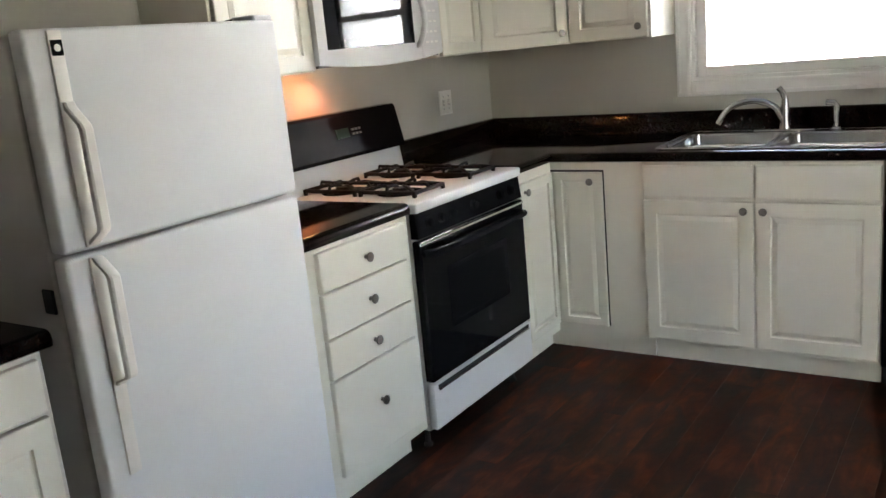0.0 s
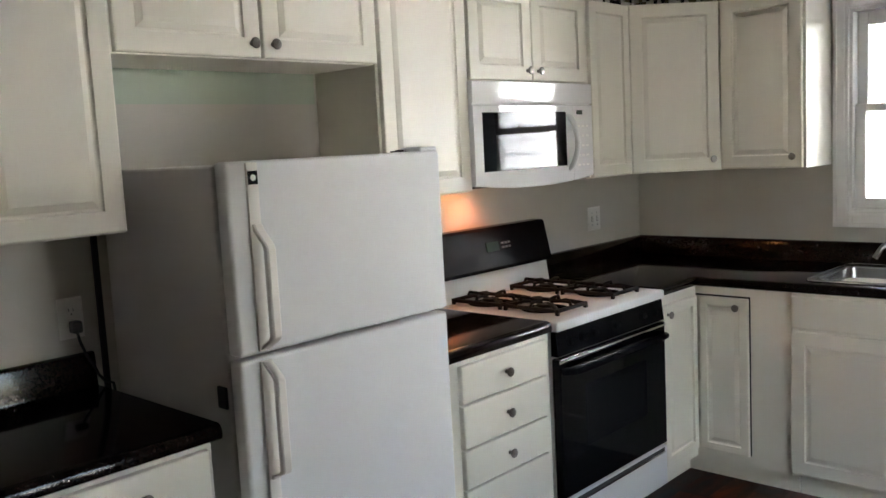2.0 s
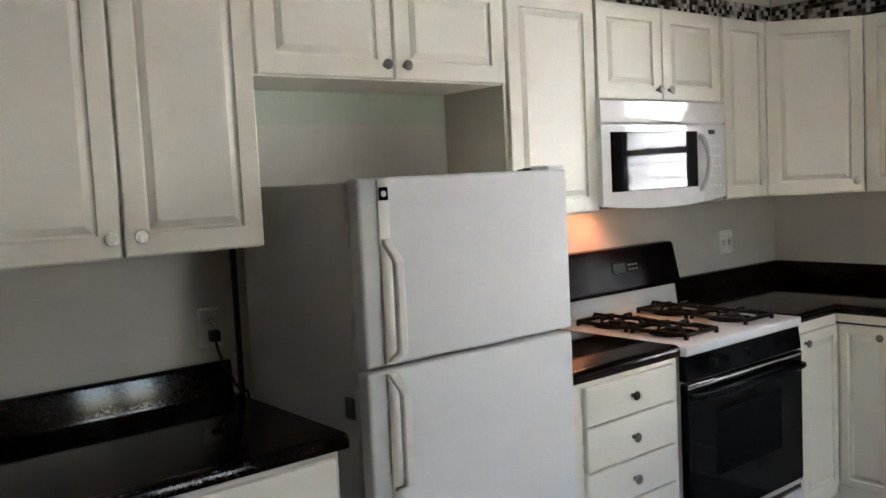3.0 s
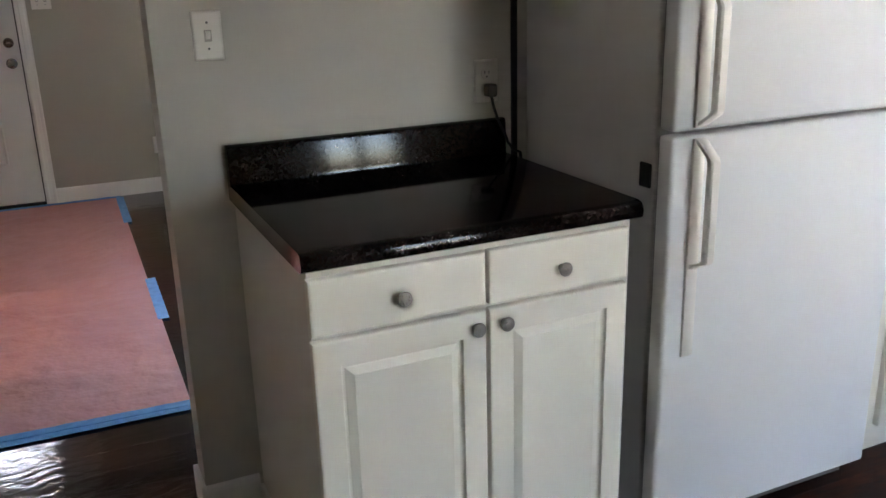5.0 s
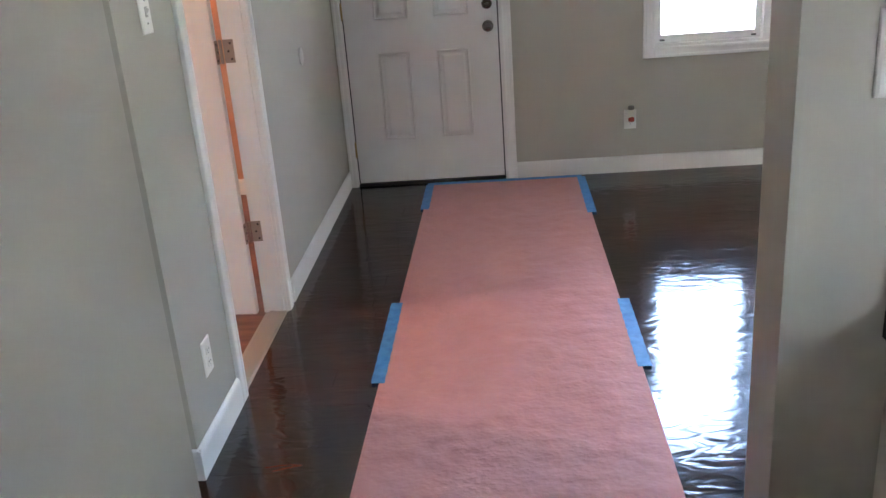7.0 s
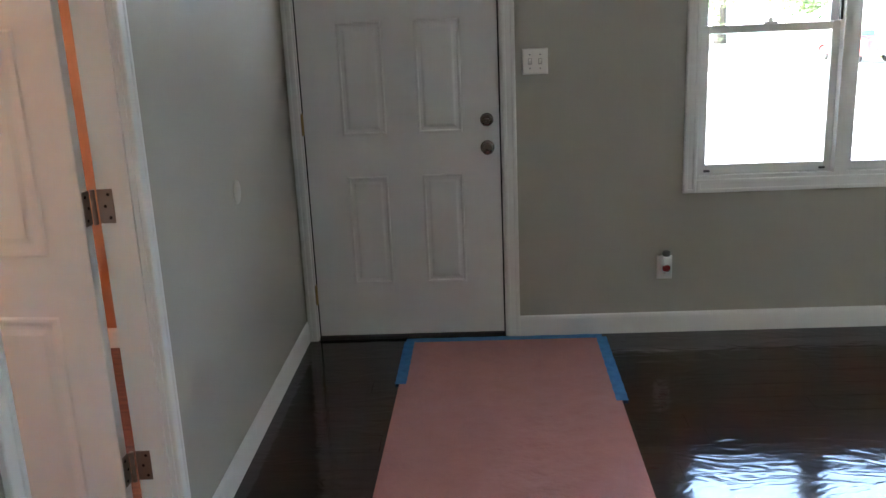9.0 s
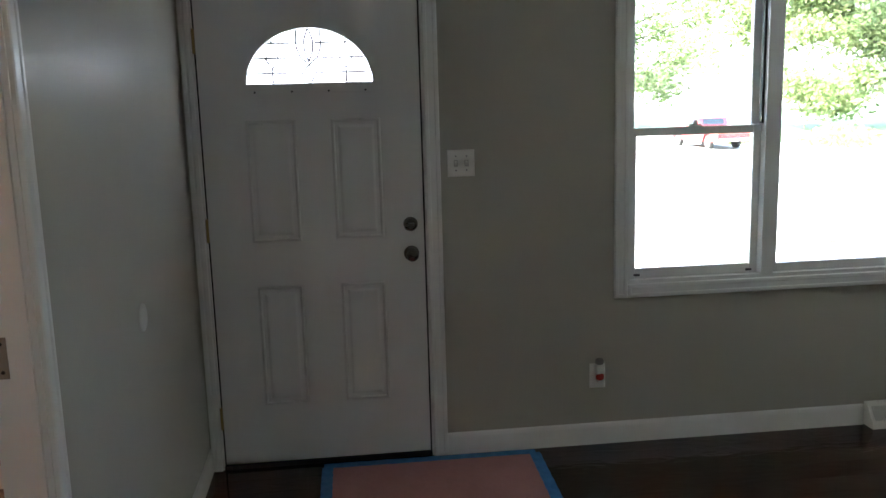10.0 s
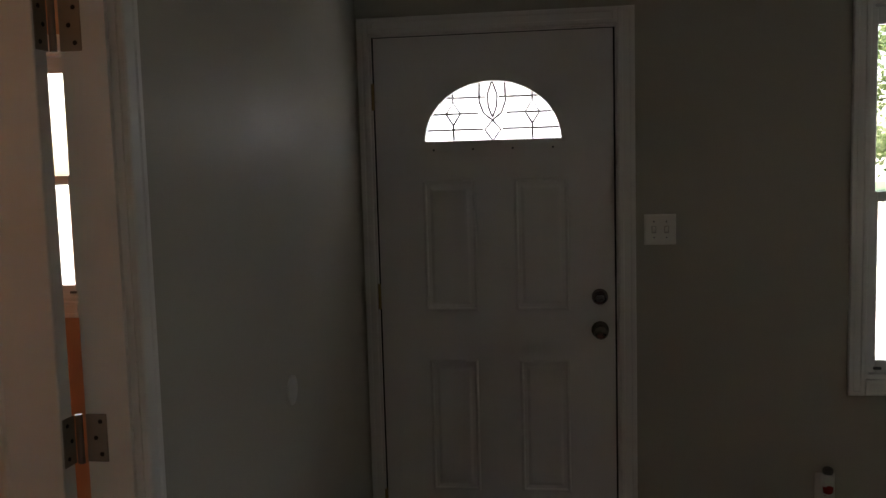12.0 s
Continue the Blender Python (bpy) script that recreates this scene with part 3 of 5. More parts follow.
    # Narrow black strips paint the shade in the slab's gap; wider ones seal behind
    for r in ((-j, -j + 0.0066, 0.012, 0.049, 0.02, DOOR_H), (j - 0.0066, j, 0.012, 0.049, 0.02, DOOR_H), (-j, -j + 0.014, 0.0495, 0.08, 0.017, DOOR_H), (j - 0.014, j, 0.0495, 0.08, 0.017, DOOR_H), (-j + 0.014, j - 0.014, 0.0495, 0.08, DOOR_H - 0.014, DOOR_H), (-j + 0.014, j - 0.014, 0.0495, 0.08, 0.017, 0.034), (-j + 0.0066, j - 0.0066, 0.012, 0.048, DOOR_H - 0.0035, DOOR_H)):
        part("weatherstrip", boxes(r), RUBBER, root, "black rubber weatherstrip and dark gap filler")
    part("sill", box(bmesh.new(), -j, j, -0.004, 0.15, -0.004, 0.016, 0.003), DARK, root, "black worn door sill")


front_door()
casing("trim_front_door", DOOR_Y0 - 0.008, DOOR_Y1 + 0.008, 0.0, DOOR_H + 0.008, 0.062, "ltr", 0.018, TRIM, FRONT_WALL, 0.043)


# ---- windows ----
def window_sash(root, x0, x1, z0, z1, y0, y1, stile, rail_b, rail_t):
    sash = part("sash", boxes((x0, x0 + stile, y0, y1, z0, z1, 0.003), (x1 - stile, x1, y0, y1, z0, z1, 0.003),
                              (x0 + stile, x1 - stile, y0 + 0.002, y1 - 0.002, z0, z0 + rail_b, 0.003), (x0 + stile, x1 - stile, y0 + 0.002, y1 - 0.002, z1 - rail_t, z1, 0.003)), TRIM, root)
    ym = (y0 + y1) / 2
    pane = part("pane", boxes((x0 + stile - 0.002, x1 - stile + 0.002, ym - 0.002, ym + 0.002, z0 + rail_b - 0.002, z1 - rail_t + 0.002)), GLASS, sash)
    pane.visible_shadow = False
    return sash


def frame_boards(root, x0, x1, z0, z1, depth):
    for r in ((x0, x0 + 0.016, -0.002, depth, z0, z1), (x1 - 0.016, x1, -0.002, depth, z0, z1), (x0 + 0.016, x1 - 0.016, -0.002, depth, z1 - 0.016, z1), (x0 + 0.016, x1 - 0.016, -0.002, depth, z0, z0 + 0.018)):
        part("frame_board", boxes(r), TRIM, root)


def double_hung(root, x0, x1, z0, z1, meet, stile=0.034):
    window_sash(root, x0, x1, meet - 0.018, z1, 0.062, 0.090, stile, 0.034, 0.062)
    low = window_sash(root, x0, x1, z0, meet + 0.020, 0.030, 0.058, stile, 0.046, 0.036)
    bm = box(bmesh.new(), (x0 + x1) / 2 - 0.03, (x0 + x1) / 2 + 0.03, 0.034, 0.056, meet + 0.020, meet + 0.030, 0.003)
    lathe(bm, [(0.012, 0), (0.012, 0.010), (0.008, 0.018), (0.0, 0.019)], Matrix.Translation(((x0 + x1) / 2, 0.045, meet + 0.029)), 12)
    part("sash_lock", bm, TRIM, low)
    for cx in (x0 + 0.040, x1 - 0.040) if stile < 0.04 else ():
        part("tilt_latch", box(bmesh.new(), cx - 0.014, cx + 0.014, 0.022, 0.0315, z0 + 0.012, z0 + 0.022, 0.002), MARKS, low, "small grey sash latch")


lw = tagged(thing("window_1", FRONT_WALL, "large white framed living room window, closed", "window"), kind="structure")
frame_boards(lw, WIN_Y0, WIN_Y1, WIN_Z0, WIN_Z1, 0.135)
for m0, m1 in ((2.494, 2.550), (3.815, 3.871)):
    part("mullion", boxes((m0, m1, -0.012, 0.130, WIN_Z0 + 0.018, WIN_Z1 - 0.016)), TRIM, lw)
double_hung(lw, WIN_Y0 + 0.0165, 2.493, WIN_Z0 + 0.018, WIN_Z1 - 0.016, 1.405)
double_hung(lw, 3.872, WIN_Y1 - 0.0165, WIN_Z0 + 0.018, WIN_Z1 - 0.016, 1.405)
window_sash(lw, 2.551, 3.814, WIN_Z0 + 0.018, WIN_Z1 - 0.016, 0.030, 0.070, 0.036, 0.040, 0.040)
# black weatherstrip in the channel of the first sash
part("weatherstrip", boxes((2.482, 2.4925, 0.012, 0.029, 1.43, WIN_Z1 - 0.018)), RUBBER, lw, "black rubber strip")
casing("trim_window", WIN_Y0 + 0.002, WIN_Y1 - 0.002, WIN_Z0 + 0.002, WIN_Z1 - 0.002, 0.060, "ltrb", 0.018, TRIM, FRONT_WALL)

kw = tagged(thing("window_2", SINK_WALL, "white double-hung window above the sink", "window"), kind="structure")
frame_boards(kw, KWX0, KWX1, KWZ0, KWZ1, 0.135)
double_hung(kw, KWX0 + 0.0165, KWX1 - 0.0165, KWZ0 + 0.018, KWZ1 - 0.016, 1.617, 0.045)
casing("trim_kitchen_window", KWX0 + 0.002, KWX1 - 0.002, KWZ0 + 0.002, KWZ1 - 0.002, 0.068, "ltrb", 0.018, TRIM, SINK_WALL)

# Unseen glazed opening, added and sized to let light into the kitchen
pd = tagged(thing("door_patio", pose(XE, 0, 0, 0, 0, -90), "white framed glazed opening, added unseen to light the kitchen", "door"), kind="structure")
frame_boards(pd, -LIGHT_Y1, -LIGHT_Y0, 0.06, 2.03, 0.135)
window_sash(pd, -LIGHT_Y1 + 0.0165, -3.10, 0.078, 2.014, 0.03, 0.06, 0.06, 0.09, 0.06)
window_sash(pd, -3.15, -LIGHT_Y0 - 0.0165, 0.078, 2.014, 0.07, 0.10, 0.06, 0.09, 0.06)

bw = tagged(thing("window_3", FRONT_WALL, "bedroom window in a white frame", "window"), kind="structure")
frame_boards(bw, BWY0, BWY1, BWZ0, BWZ1, 0.135)
double_hung(bw, BWY0 + 0.0165, BWY1 - 0.0165, BWZ0 + 0.018, BWZ1 - 0.016, 1.545)
casing("trim_bedroom_window", BWY0 + 0.002, BWY1 - 0.002, BWZ0 + 0.002, BWZ1 - 0.002, 0.065, "ltrb", 0.018, TRIM, pose(XF + 0.0065, 0, 0, 0, 0, 90))


# ---- bedroom door ----
def bedroom_door():
    # frame of the doorway, in world axes
    root = tagged(thing("door_frame", pose(0, 0, 0), "white painted door jamb and casing", "door frame"), kind="structure")
    for r in ((BDX0, BDX0 + 0.02, YS - 0.006, YL + 0.003, 0.0, 2.06), (BDX1 - 0.02, BDX1, YS - 0.006, YL + 0.003, 0.0, 2.06), (BDX0 + 0.02, BDX1 - 0.02, YS - 0.006, YL + 0.003, 2.04, 2.06)):
        part("jamb", boxes(r), TRIM, root)
    for r in ((BDX0 + 0.02, BDX0 + 0.031, YS + 0.040, YL - 0.010, 0.008, 2.04), (BDX1 - 0.031, BDX1 - 0.02, YS + 0.040, YL - 0.010, 0.008, 2.04)):
        part("stop", boxes(r), TRIM, root)
    # the slab, swung open into the bedroom on its hinges
    w, h, t = 0.695, 2.02, 0.035
    pin = (BDX0 + 0.029, YS - 0.014)
    d = tagged(thing("door_bedroom", pose(pin[0], pin[1], 0.014, 0, 0, -94), "white six-panel bedroom door standing open", "door"), kind="structure")
    bm = bmesh.new()
    slab = part("slab", box(bm, 0.010, w + 0.010, 0.004, t + 0.004, 0, h, 0.002), DOORPAINT, d)
    cols = ((0.018 + 0.10, 0.018 + 0.31), (0.018 + 0.385, 0.018 + 0.595))
    for x0, x1 in cols:
        for z0, z1 in ((0.20, 0.80), (0.96, 1.52), (1.64, 1.88)):
            for flip in (0, 1):
                bm = relief(bmesh.new(), x0, x1, z0, z1, -0.003, 0.0005, [(0, 0.003), (0.006, 0.0), (0.014, 0.0), (0.024, 0.0028), (0.034, 0.0028), (0.05, 0.0), (0.052, 0.0)])
                if flip:
                    bmesh.ops.transform(bm, matrix=Matrix.Translation((0, t + 0.004, 0)) @ Matrix.Diagonal((1, -1, 1, 1)), verts=bm.verts)
                else:
                    bmesh.ops.transform(bm, matrix=Matrix.Translation((0, 0.004, 0)), verts=bm.verts)
                part("panel", bm, DOORPAINT, slab)
    for z in (1.806, 1.078, 0.351):
        bm = tube(bmesh.new(), [(0, 0, z - 0.045), (0, 0, z + 0.045)], 0.0065, 10)
        part("hinge_pin", bm, BRONZE, d, "worn dark metal hinge", True)
        # leaf on the slab's edge
        lf = part("hinge_leaf", box(bmesh.new(), 0.0075, 0.0098, 0.002, 0.036, z - 0.044, z + 0.044, 0.001), BRONZE, d)
        for yy, zz in ((0.024, 0.03), (0.014, 0.0), (0.024, -0.03)):
            bm = lathe(bmesh.new(), [(0.0042, 0), (0.0036, 0.0012), (0, 0.0014)], Matrix.Translation((0.0075, yy, z + zz)) @ Matrix.Rotation(radians(-90), 4, "Y"), 10)
            part("screw", bm, DARK, lf)
        zz0 = z + 0.014
        lf = part("hinge_leaf", box(bmesh.new(), BDX0 + 0.0202, BDX0 + 0.0222, YS - 0.006, YS + 0.034, zz0 - 0.044, zz0 + 0.044, 0.0009), BRONZE, root, "worn dark metal hinge leaf")
        for yy, zz in ((0.022, 0.03), (0.012, 0.0), (0.022, -0.03)):
            bm = lathe(bmesh.new(), [(0.0042, 0), (0.0036, 0.0012), (0, 0.0014)], Matrix.Translation((BDX0 + 0.0222, YS + yy, zz0 + zz)) @ Matrix.Rotation(radians(90), 4, "Y"), 10)
            part("screw", bm, DARK, lf)
    bm = bmesh.new()
    for side in (-1, 1):
        m = Matrix.Translation((w - 0.045, 0.004 if side < 0 else t + 0.004, 0.92)) @ Matrix.Rotation(radians(90 * -side), 4, "X")
        lathe(bm, [(0.03, 0), (0.03, 0.005), (0.012, 0.008), (0.012, 0.03), (0.026, 0.045), (0.026, 0.055), (0.015, 0.063), (0, 0.064)], m, 20)
    part("door_knob", bm, NICKEL, d, "nickel door knob", True)


bedroom_door()
casing("trim_bedroom_door", -BDX1 + 0.014, -BDX0 - 0.014, 0.0, 2.046, 0.058, "ltr", 0.016, TRIM, SIDE_WALL)

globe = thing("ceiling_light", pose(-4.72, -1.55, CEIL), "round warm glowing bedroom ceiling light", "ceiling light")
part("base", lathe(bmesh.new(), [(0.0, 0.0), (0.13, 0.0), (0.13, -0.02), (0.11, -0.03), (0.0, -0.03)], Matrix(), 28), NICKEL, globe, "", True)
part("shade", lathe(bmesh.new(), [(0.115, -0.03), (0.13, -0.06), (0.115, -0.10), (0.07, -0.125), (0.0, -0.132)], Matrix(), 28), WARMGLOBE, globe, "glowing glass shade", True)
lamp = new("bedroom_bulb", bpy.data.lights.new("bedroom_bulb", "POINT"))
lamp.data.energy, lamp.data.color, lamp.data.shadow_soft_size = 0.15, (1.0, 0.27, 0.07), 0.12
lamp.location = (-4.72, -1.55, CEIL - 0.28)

# ---- kitchen: base cabinets ----
FACE, TOP = -0.635, 0.878           # cabinet face (local y), underside of the worktop


def carcass(root, x0, x1, depth, z0, z1, side=CABINET, kick=True):
    """Box body with a face frame; the toe kick stands back under it."""
    part("body", boxes((x0, x1, depth + 0.001, -0.002, z0, z1, 0.0015)), side, root)
    if kick:
        part("toe_kick", boxes((x0 + 0.002, x1 - 0.002, depth + 0.082, depth + 0.098, 0.001, z0 - 0.001)), CABINET, root)


def base_left():
    r = thing("base_cabinet", FRIDGE_WALL, "white base cabinet with two drawers and two doors", "cabinet")
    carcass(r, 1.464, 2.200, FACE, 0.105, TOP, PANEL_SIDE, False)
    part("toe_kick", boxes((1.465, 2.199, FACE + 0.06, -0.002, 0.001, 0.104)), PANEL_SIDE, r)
    mid = 1.836
    for x0, x1, kx in ((1.460, mid - 0.004, mid - 0.030), (mid + 0.004, 2.182, mid + 0.036)):
        front_leaf(r, "drawer", x0, x1, 0.752, 0.868, FACE, ((x0 + x1) / 2, 0.806), False)
        front_leaf(r, "door", x0, x1, 0.125, 0.741, FACE, (kx, 0.709))
    part("side_trim", boxes((1.452, 1.4625, FACE + 0.03, -0.015, 0.001, 0.075, 0.002)), TRIM, r, "white shoe moulding along the cabinet side")


def base_drawers():
    r = thing("drawer_cabinet", FRIDGE_WALL, "narrow white cabinet with four drawers beside the stove", "cabinet")
    carcass(r, 3.030, 3.548, FACE, 0.105, TOP)
    for z0, z1 in ((0.744, 0.866), (0.600, 0.738), (0.470, 0.594), (0.150, 0.464)):
        front_leaf(r, "drawer", 3.070, 3.508, z0, z1, FACE, (3.286, (z0 + z1) / 2 + (0.02 if z1 - z0 > 0.2 else 0)), False)


def base_corner():
    r = thing("corner_cabinet", pose(0, 0, 0), "white corner base cabinet with two angled-together doors", "cabinet")
    xf, yf = XW - FACE, YK + FACE
    bm = bmesh.new()
    prism(bm, [(XW + 0.002, 4.322), (xf, 4.322), (xf, yf), (-1.642, yf), (-1.642, YK - 0.002), (XW + 0.002, YK - 0.002)], 0.105, TOP, "z")
    part("body", bm, CABINET, r)
    part("toe_kick", boxes((XW + 0.01, xf - 0.082, 4.325, yf + 0.098, 0.001, 0.104), (xf - 0.082, -1.645, yf + 0.082, yf + 0.098, 0.001, 0.104)), CABINET, r)
    a = part("door", relief(bmesh.new(), 4.332, yf - 0.024, 0.150, 0.838, -xf - 0.020, -xf - 0.001, raised_rings(0.25)), CABINET, r)
    a.matrix_local = pose(0, 0, 0, 0, 0, 90)
    part("knob", knob_mesh(bmesh.new(), 4.362, 0.80, -xf - 0.019), NICKEL, a, "round brushed nickel knob", True)
    b = part("door", relief(bmesh.new(), xf + 0.024, -1.822, 0.150, 0.838, yf - 0.020, yf - 0.001, raised_rings(0.22)), CABINET, r)
    part("knob", knob_mesh(bmesh.new(), -1.868, 0.80, yf - 0.019), NICKEL, b, "round brushed nickel knob", True)
    # Dark strips on the face draw the shade in the door's gaps
    part("gap_line", boxes((xf + 0.002, -1.816, yf - 0.0018, yf - 0.0004, 0.838, 0.846), (-1.8215, -1.8155, yf - 0.0018, yf - 0.0004, 0.150, 0.838)), DARK, r)


def base_sink():
    r = thing("sink_cabinet", SINK_WALL, "white sink base cabinet with two doors and false drawers", "cabinet")
    carcass(r, -1.640, -0.748, FACE, 0.105, TOP)
    for x0, x1, kx in ((-1.640, -1.198, -1.232), (-1.190, -0.752, -1.158)):
        front_leaf(r, "false_drawer", x0, x1, 0.735, 0.866, FACE, None, False)
        front_leaf(r, "door", x0, x1, 0.122, 0.722, FACE, (kx, 0.688))


def dishwasher():
    r = thing("dishwasher", SINK_WALL, "black built-in dishwasher beside the sink cabinet", "dishwasher")
    part("body", boxes((-0.744, -0.145, -0.60, -0.01, 0.09, 0.868)), RUBBER, r)
    part("door", box(bmesh.new(), -0.742, -0.147, -0.645, -0.602, 0.10, 0.745, 0.004), BLACK, r)
    part("control_panel", box(bmesh.new(), -0.742, -0.147, -0.650, -0.602, 0.750, 0.866, 0.004), BLACK, r)
    part("kick_plate", boxes((-0.742, -0.147, -0.57, -0.55, 0.002, 0.088)), RUBBER, r)


base_left()
base_drawers()
base_corner()
base_sink()
dishwasher()

# ---- worktops ----
EDGE = [(-0.625, 0.880), (-0.640, 0.880), (-0.647, 0.884), (-0.650, 0.896), (-0.647, 0.910), (-0.640, 0.917), (-0.630, 0.920), (-0.002, 0.920), (-0.002, 0.880)]
SPLASH = [(-0.027, 0.9205), (-0.025, 0.930), (-0.024, 1.006), (-0.021, 1.014), (-0.015, 1.017), (-0.001, 1.017), (-0.001, 0.9205)]


def worktop(name, m, x0, x1, label):
    r = thing(name, m, label, "countertop")
    part("slab", prism(bmesh.new(), EDGE, x0, x1, "x"), COUNTER, r, "", True)
    part("backsplash", prism(bmesh.new(), SPLASH, x0 + 0.001, x1 - 0.001, "x"), COUNTER, r, "", True)
    return r


worktop("worktop", FRIDGE_WALL, 1.452, 2.224, "glossy dark speckled laminate countertop with backsplash")
worktop("worktop", FRIDGE_WALL, 3.024, 3.553, "short dark speckled countertop beside the stove")
# corner piece: the run behind the stove's far side, mitred into the sink run
r = thing("worktop", pose(0, 0, 0), "dark speckled corner countertop with backsplash and sink", "countertop")
SX0, SX1, SY0, SY1 = -1.600, -0.742, 4.715, 5.215      # sink cut-out


def lerp_edge(bm, path_a, path_b):
    for i in range(len(path_a) - 1):
        bm.faces.new((path_a[i], path_a[i + 1], path_b[i + 1], path_b[i]))


for name_, profile in (("slab", EDGE), ("backsplash", SPLASH)):
    bm = bmesh.new()
    rows = [[bm.verts.new((XW - y, 4.322, z)) for y, z in profile], [bm.verts.new((XW - y, YK + y, z)) for y, z in profile], [bm.verts.new((SX0, YK + y, z)) for y, z in profile]]
    for a, b in zip(rows, rows[1:]):
        lerp_edge(bm, a + [a[0]], b + [b[0]])
    bm.faces.new(rows[0])
    bm.faces.new(rows[-1])
    part(name_, bm, COUNTER, r, "", True)
FRONT_EDGE = EDGE[:7] + [(-(YK - SY0), 0.920), (-(YK - SY0), 0.880)]
part("slab", prism(bmesh.new(), [(YK + y, z) for y, z in FRONT_EDGE], SX0, SX1, "x"), COUNTER, r, "", True)
part("slab", boxes((SX0, SX1, SY1, YK - 0.002, 0.880, 0.920)), COUNTER, r)
part("slab", prism(bmesh.new(), [(YK + y, z) for y, z in EDGE], SX1, -0.10, "x"), COUNTER, r, "", True)
part("backsplash", prism(bmesh.new(), [(YK + y, z) for y, z in SPLASH], SX0, -0.10, "x"), COUNTER, r, "", True)


# ---- sink and taps ----
def rounded(x0, x1, y0, y1, rad, n=5):
    out = []
    for cx, cy, a0 in ((x1 - rad, y1 - rad, 0), (x0 + rad, y1 - rad, 90), (x0 + rad, y0 + rad, 180), (x1 - rad, y0 + rad, 270)):
        for i in range(n + 1):
            a = radians(a0 + 90 * i / n)
            out.append((cx + rad * math.cos(a), cy + rad * math.sin(a)))
    return out


def sink():
    r = thing("sink", pose(0, 0, 0), "double-bowl stainless steel drop-in sink", "sink")
    x0, x1, y0, y1, z = SX0 - 0.008, SX1 + 0.008, SY0 - 0.010, SY1 + 0.010, 0.920
    xm = (x0 + x1) / 2
    bm = bmesh.new()
    zt = z + 0.006
    bowls = ((x0 + 0.030, xm - 0.014), (xm + 0.014, x1 - 0.030))
    by0, by1 = y0 + 0.028, y1 - 0.085
    # deck strips round the bowls
    for a in ((x0, x1, y0, by0), (x0, x1, by1, y1), (x0, bowls[0][0], by0, by1), (bowls[0][1], bowls[1][0], by0, by1), (bowls[1][1], x1, by0, by1)):
        box(bm, *a, z - 0.002, zt)
    part("deck", bm, STEEL, r)
    bm = tube(bmesh.new(), [(x, y, z + 0.003) for x, y in rounded(x0, x1, y0, y1, 0.03)] + [(x1, y1 - 0.03, z + 0.003)], 0.0055, 8)
    part("rim", bm, STEEL, r, "bright rolled steel rim", True)
    for bx0, bx1 in bowls:
        bm = bmesh.new()
        loops = []
        for inset, depth, rad in ((-0.002, 0.0005, 0.05), (0.004, -0.006, 0.05), (0.012, -0.12, 0.055), (0.03, -0.165, 0.06), (0.06, -0.175, 0.05)):
            loops.append([bm.verts.new((px, py, zt + depth)) for px, py in rounded(bx0 + inset, bx1 - inset, by0 + inset, by1 - inset, rad)])
        for a, b in zip(loops, loops[1:]):
            for i in range(len(a)):
                bm.faces.new((a[i], a[(i + 1) % len(a)], b[(i + 1) % len(b)], b[i]))
        bm.faces.new(loops[-1])
        bowl = part("bowl", bm, STEEL, r, "", True)
        c = ((bx0 + bx1) / 2, (by0 + by1) / 2)
        part("drain", lathe(bmesh.new(), [(0.045, -0.170), (0.045, -0.168), (0.038, -0.167), (0.034, -0.172), (0.0, -0.173)], Matrix.Translation((*c, zt)), 20), CHROME, bowl, "", True)
    return zt, y1


def tap(zt, y1):
    y, x = y1 - 0.045, -1.195
    r = thing("faucet", pose(x, y, zt), "brushed steel single-lever kitchen faucet on the sink", "faucet")
    part("base_plate", box(bmesh.new(), -0.125, 0.125, -0.028, 0.028, 0.0, 0.010, 0.004, 2), STEEL, r)
    part("body", lathe(bmesh.new(), [(0.026, 0.010), (0.024, 0.02), (0.021, 0.05), (0.020, 0.10), (0.018, 0.112), (0, 0.113)], Matrix(), 20), STEEL, r, "", True)
    pts = [(-0.012, -0.004, 0.055)]
    for i in range(13):
        a = radians(35 + 130 * i / 12)
        pts.append((-0.125 + 0.115 * math.cos(a), -0.03 - 0.09 * i / 12, 0.055 + 0.085 * math.sin(a)))
    pts.append((-0.250, -0.125, 0.052))
    part("spout", tube(bmesh.new(), pts, [0.014] * 5 + [0.012] * (len(pts) - 7) + [0.0125, 0.0125], 14), STEEL, r, "", True)
    part("lever", tube(bmesh.new(), [(0.0, 0, 0.105), (0.001, 0.0, 0.135), (-0.010, 0.004, 0.165), (-0.026, 0.008, 0.185)], [0.017, 0.014, 0.012, 0.013], 12), STEEL, r, "", True)
    q = thing("sprayer", pose(x + 0.205, y, zt), "brushed steel side sprayer on the sink", "sprayer")
    part("collar", lathe(bmesh.new(), [(0.024, 0), (0.024, 0.006), (0.017, 0.014), (0.0, 0.014)], Matrix(), 18), STEEL, q, "", True)
    part("head", tube(bmesh.new(), [(0, 0, 0.012), (0, 0, 0.07), (0.0, 0, 0.10), (-0.012, -0.004, 0.116), (-0.040, -0.012, 0.118)], [0.011, 0.013, 0.014, 0.013, 0.012], 12), STEEL, q, "", True)


tap(*sink())

# ---- wall cabinets ----
UF, UB, UT = -0.310, 1.372, 2.134


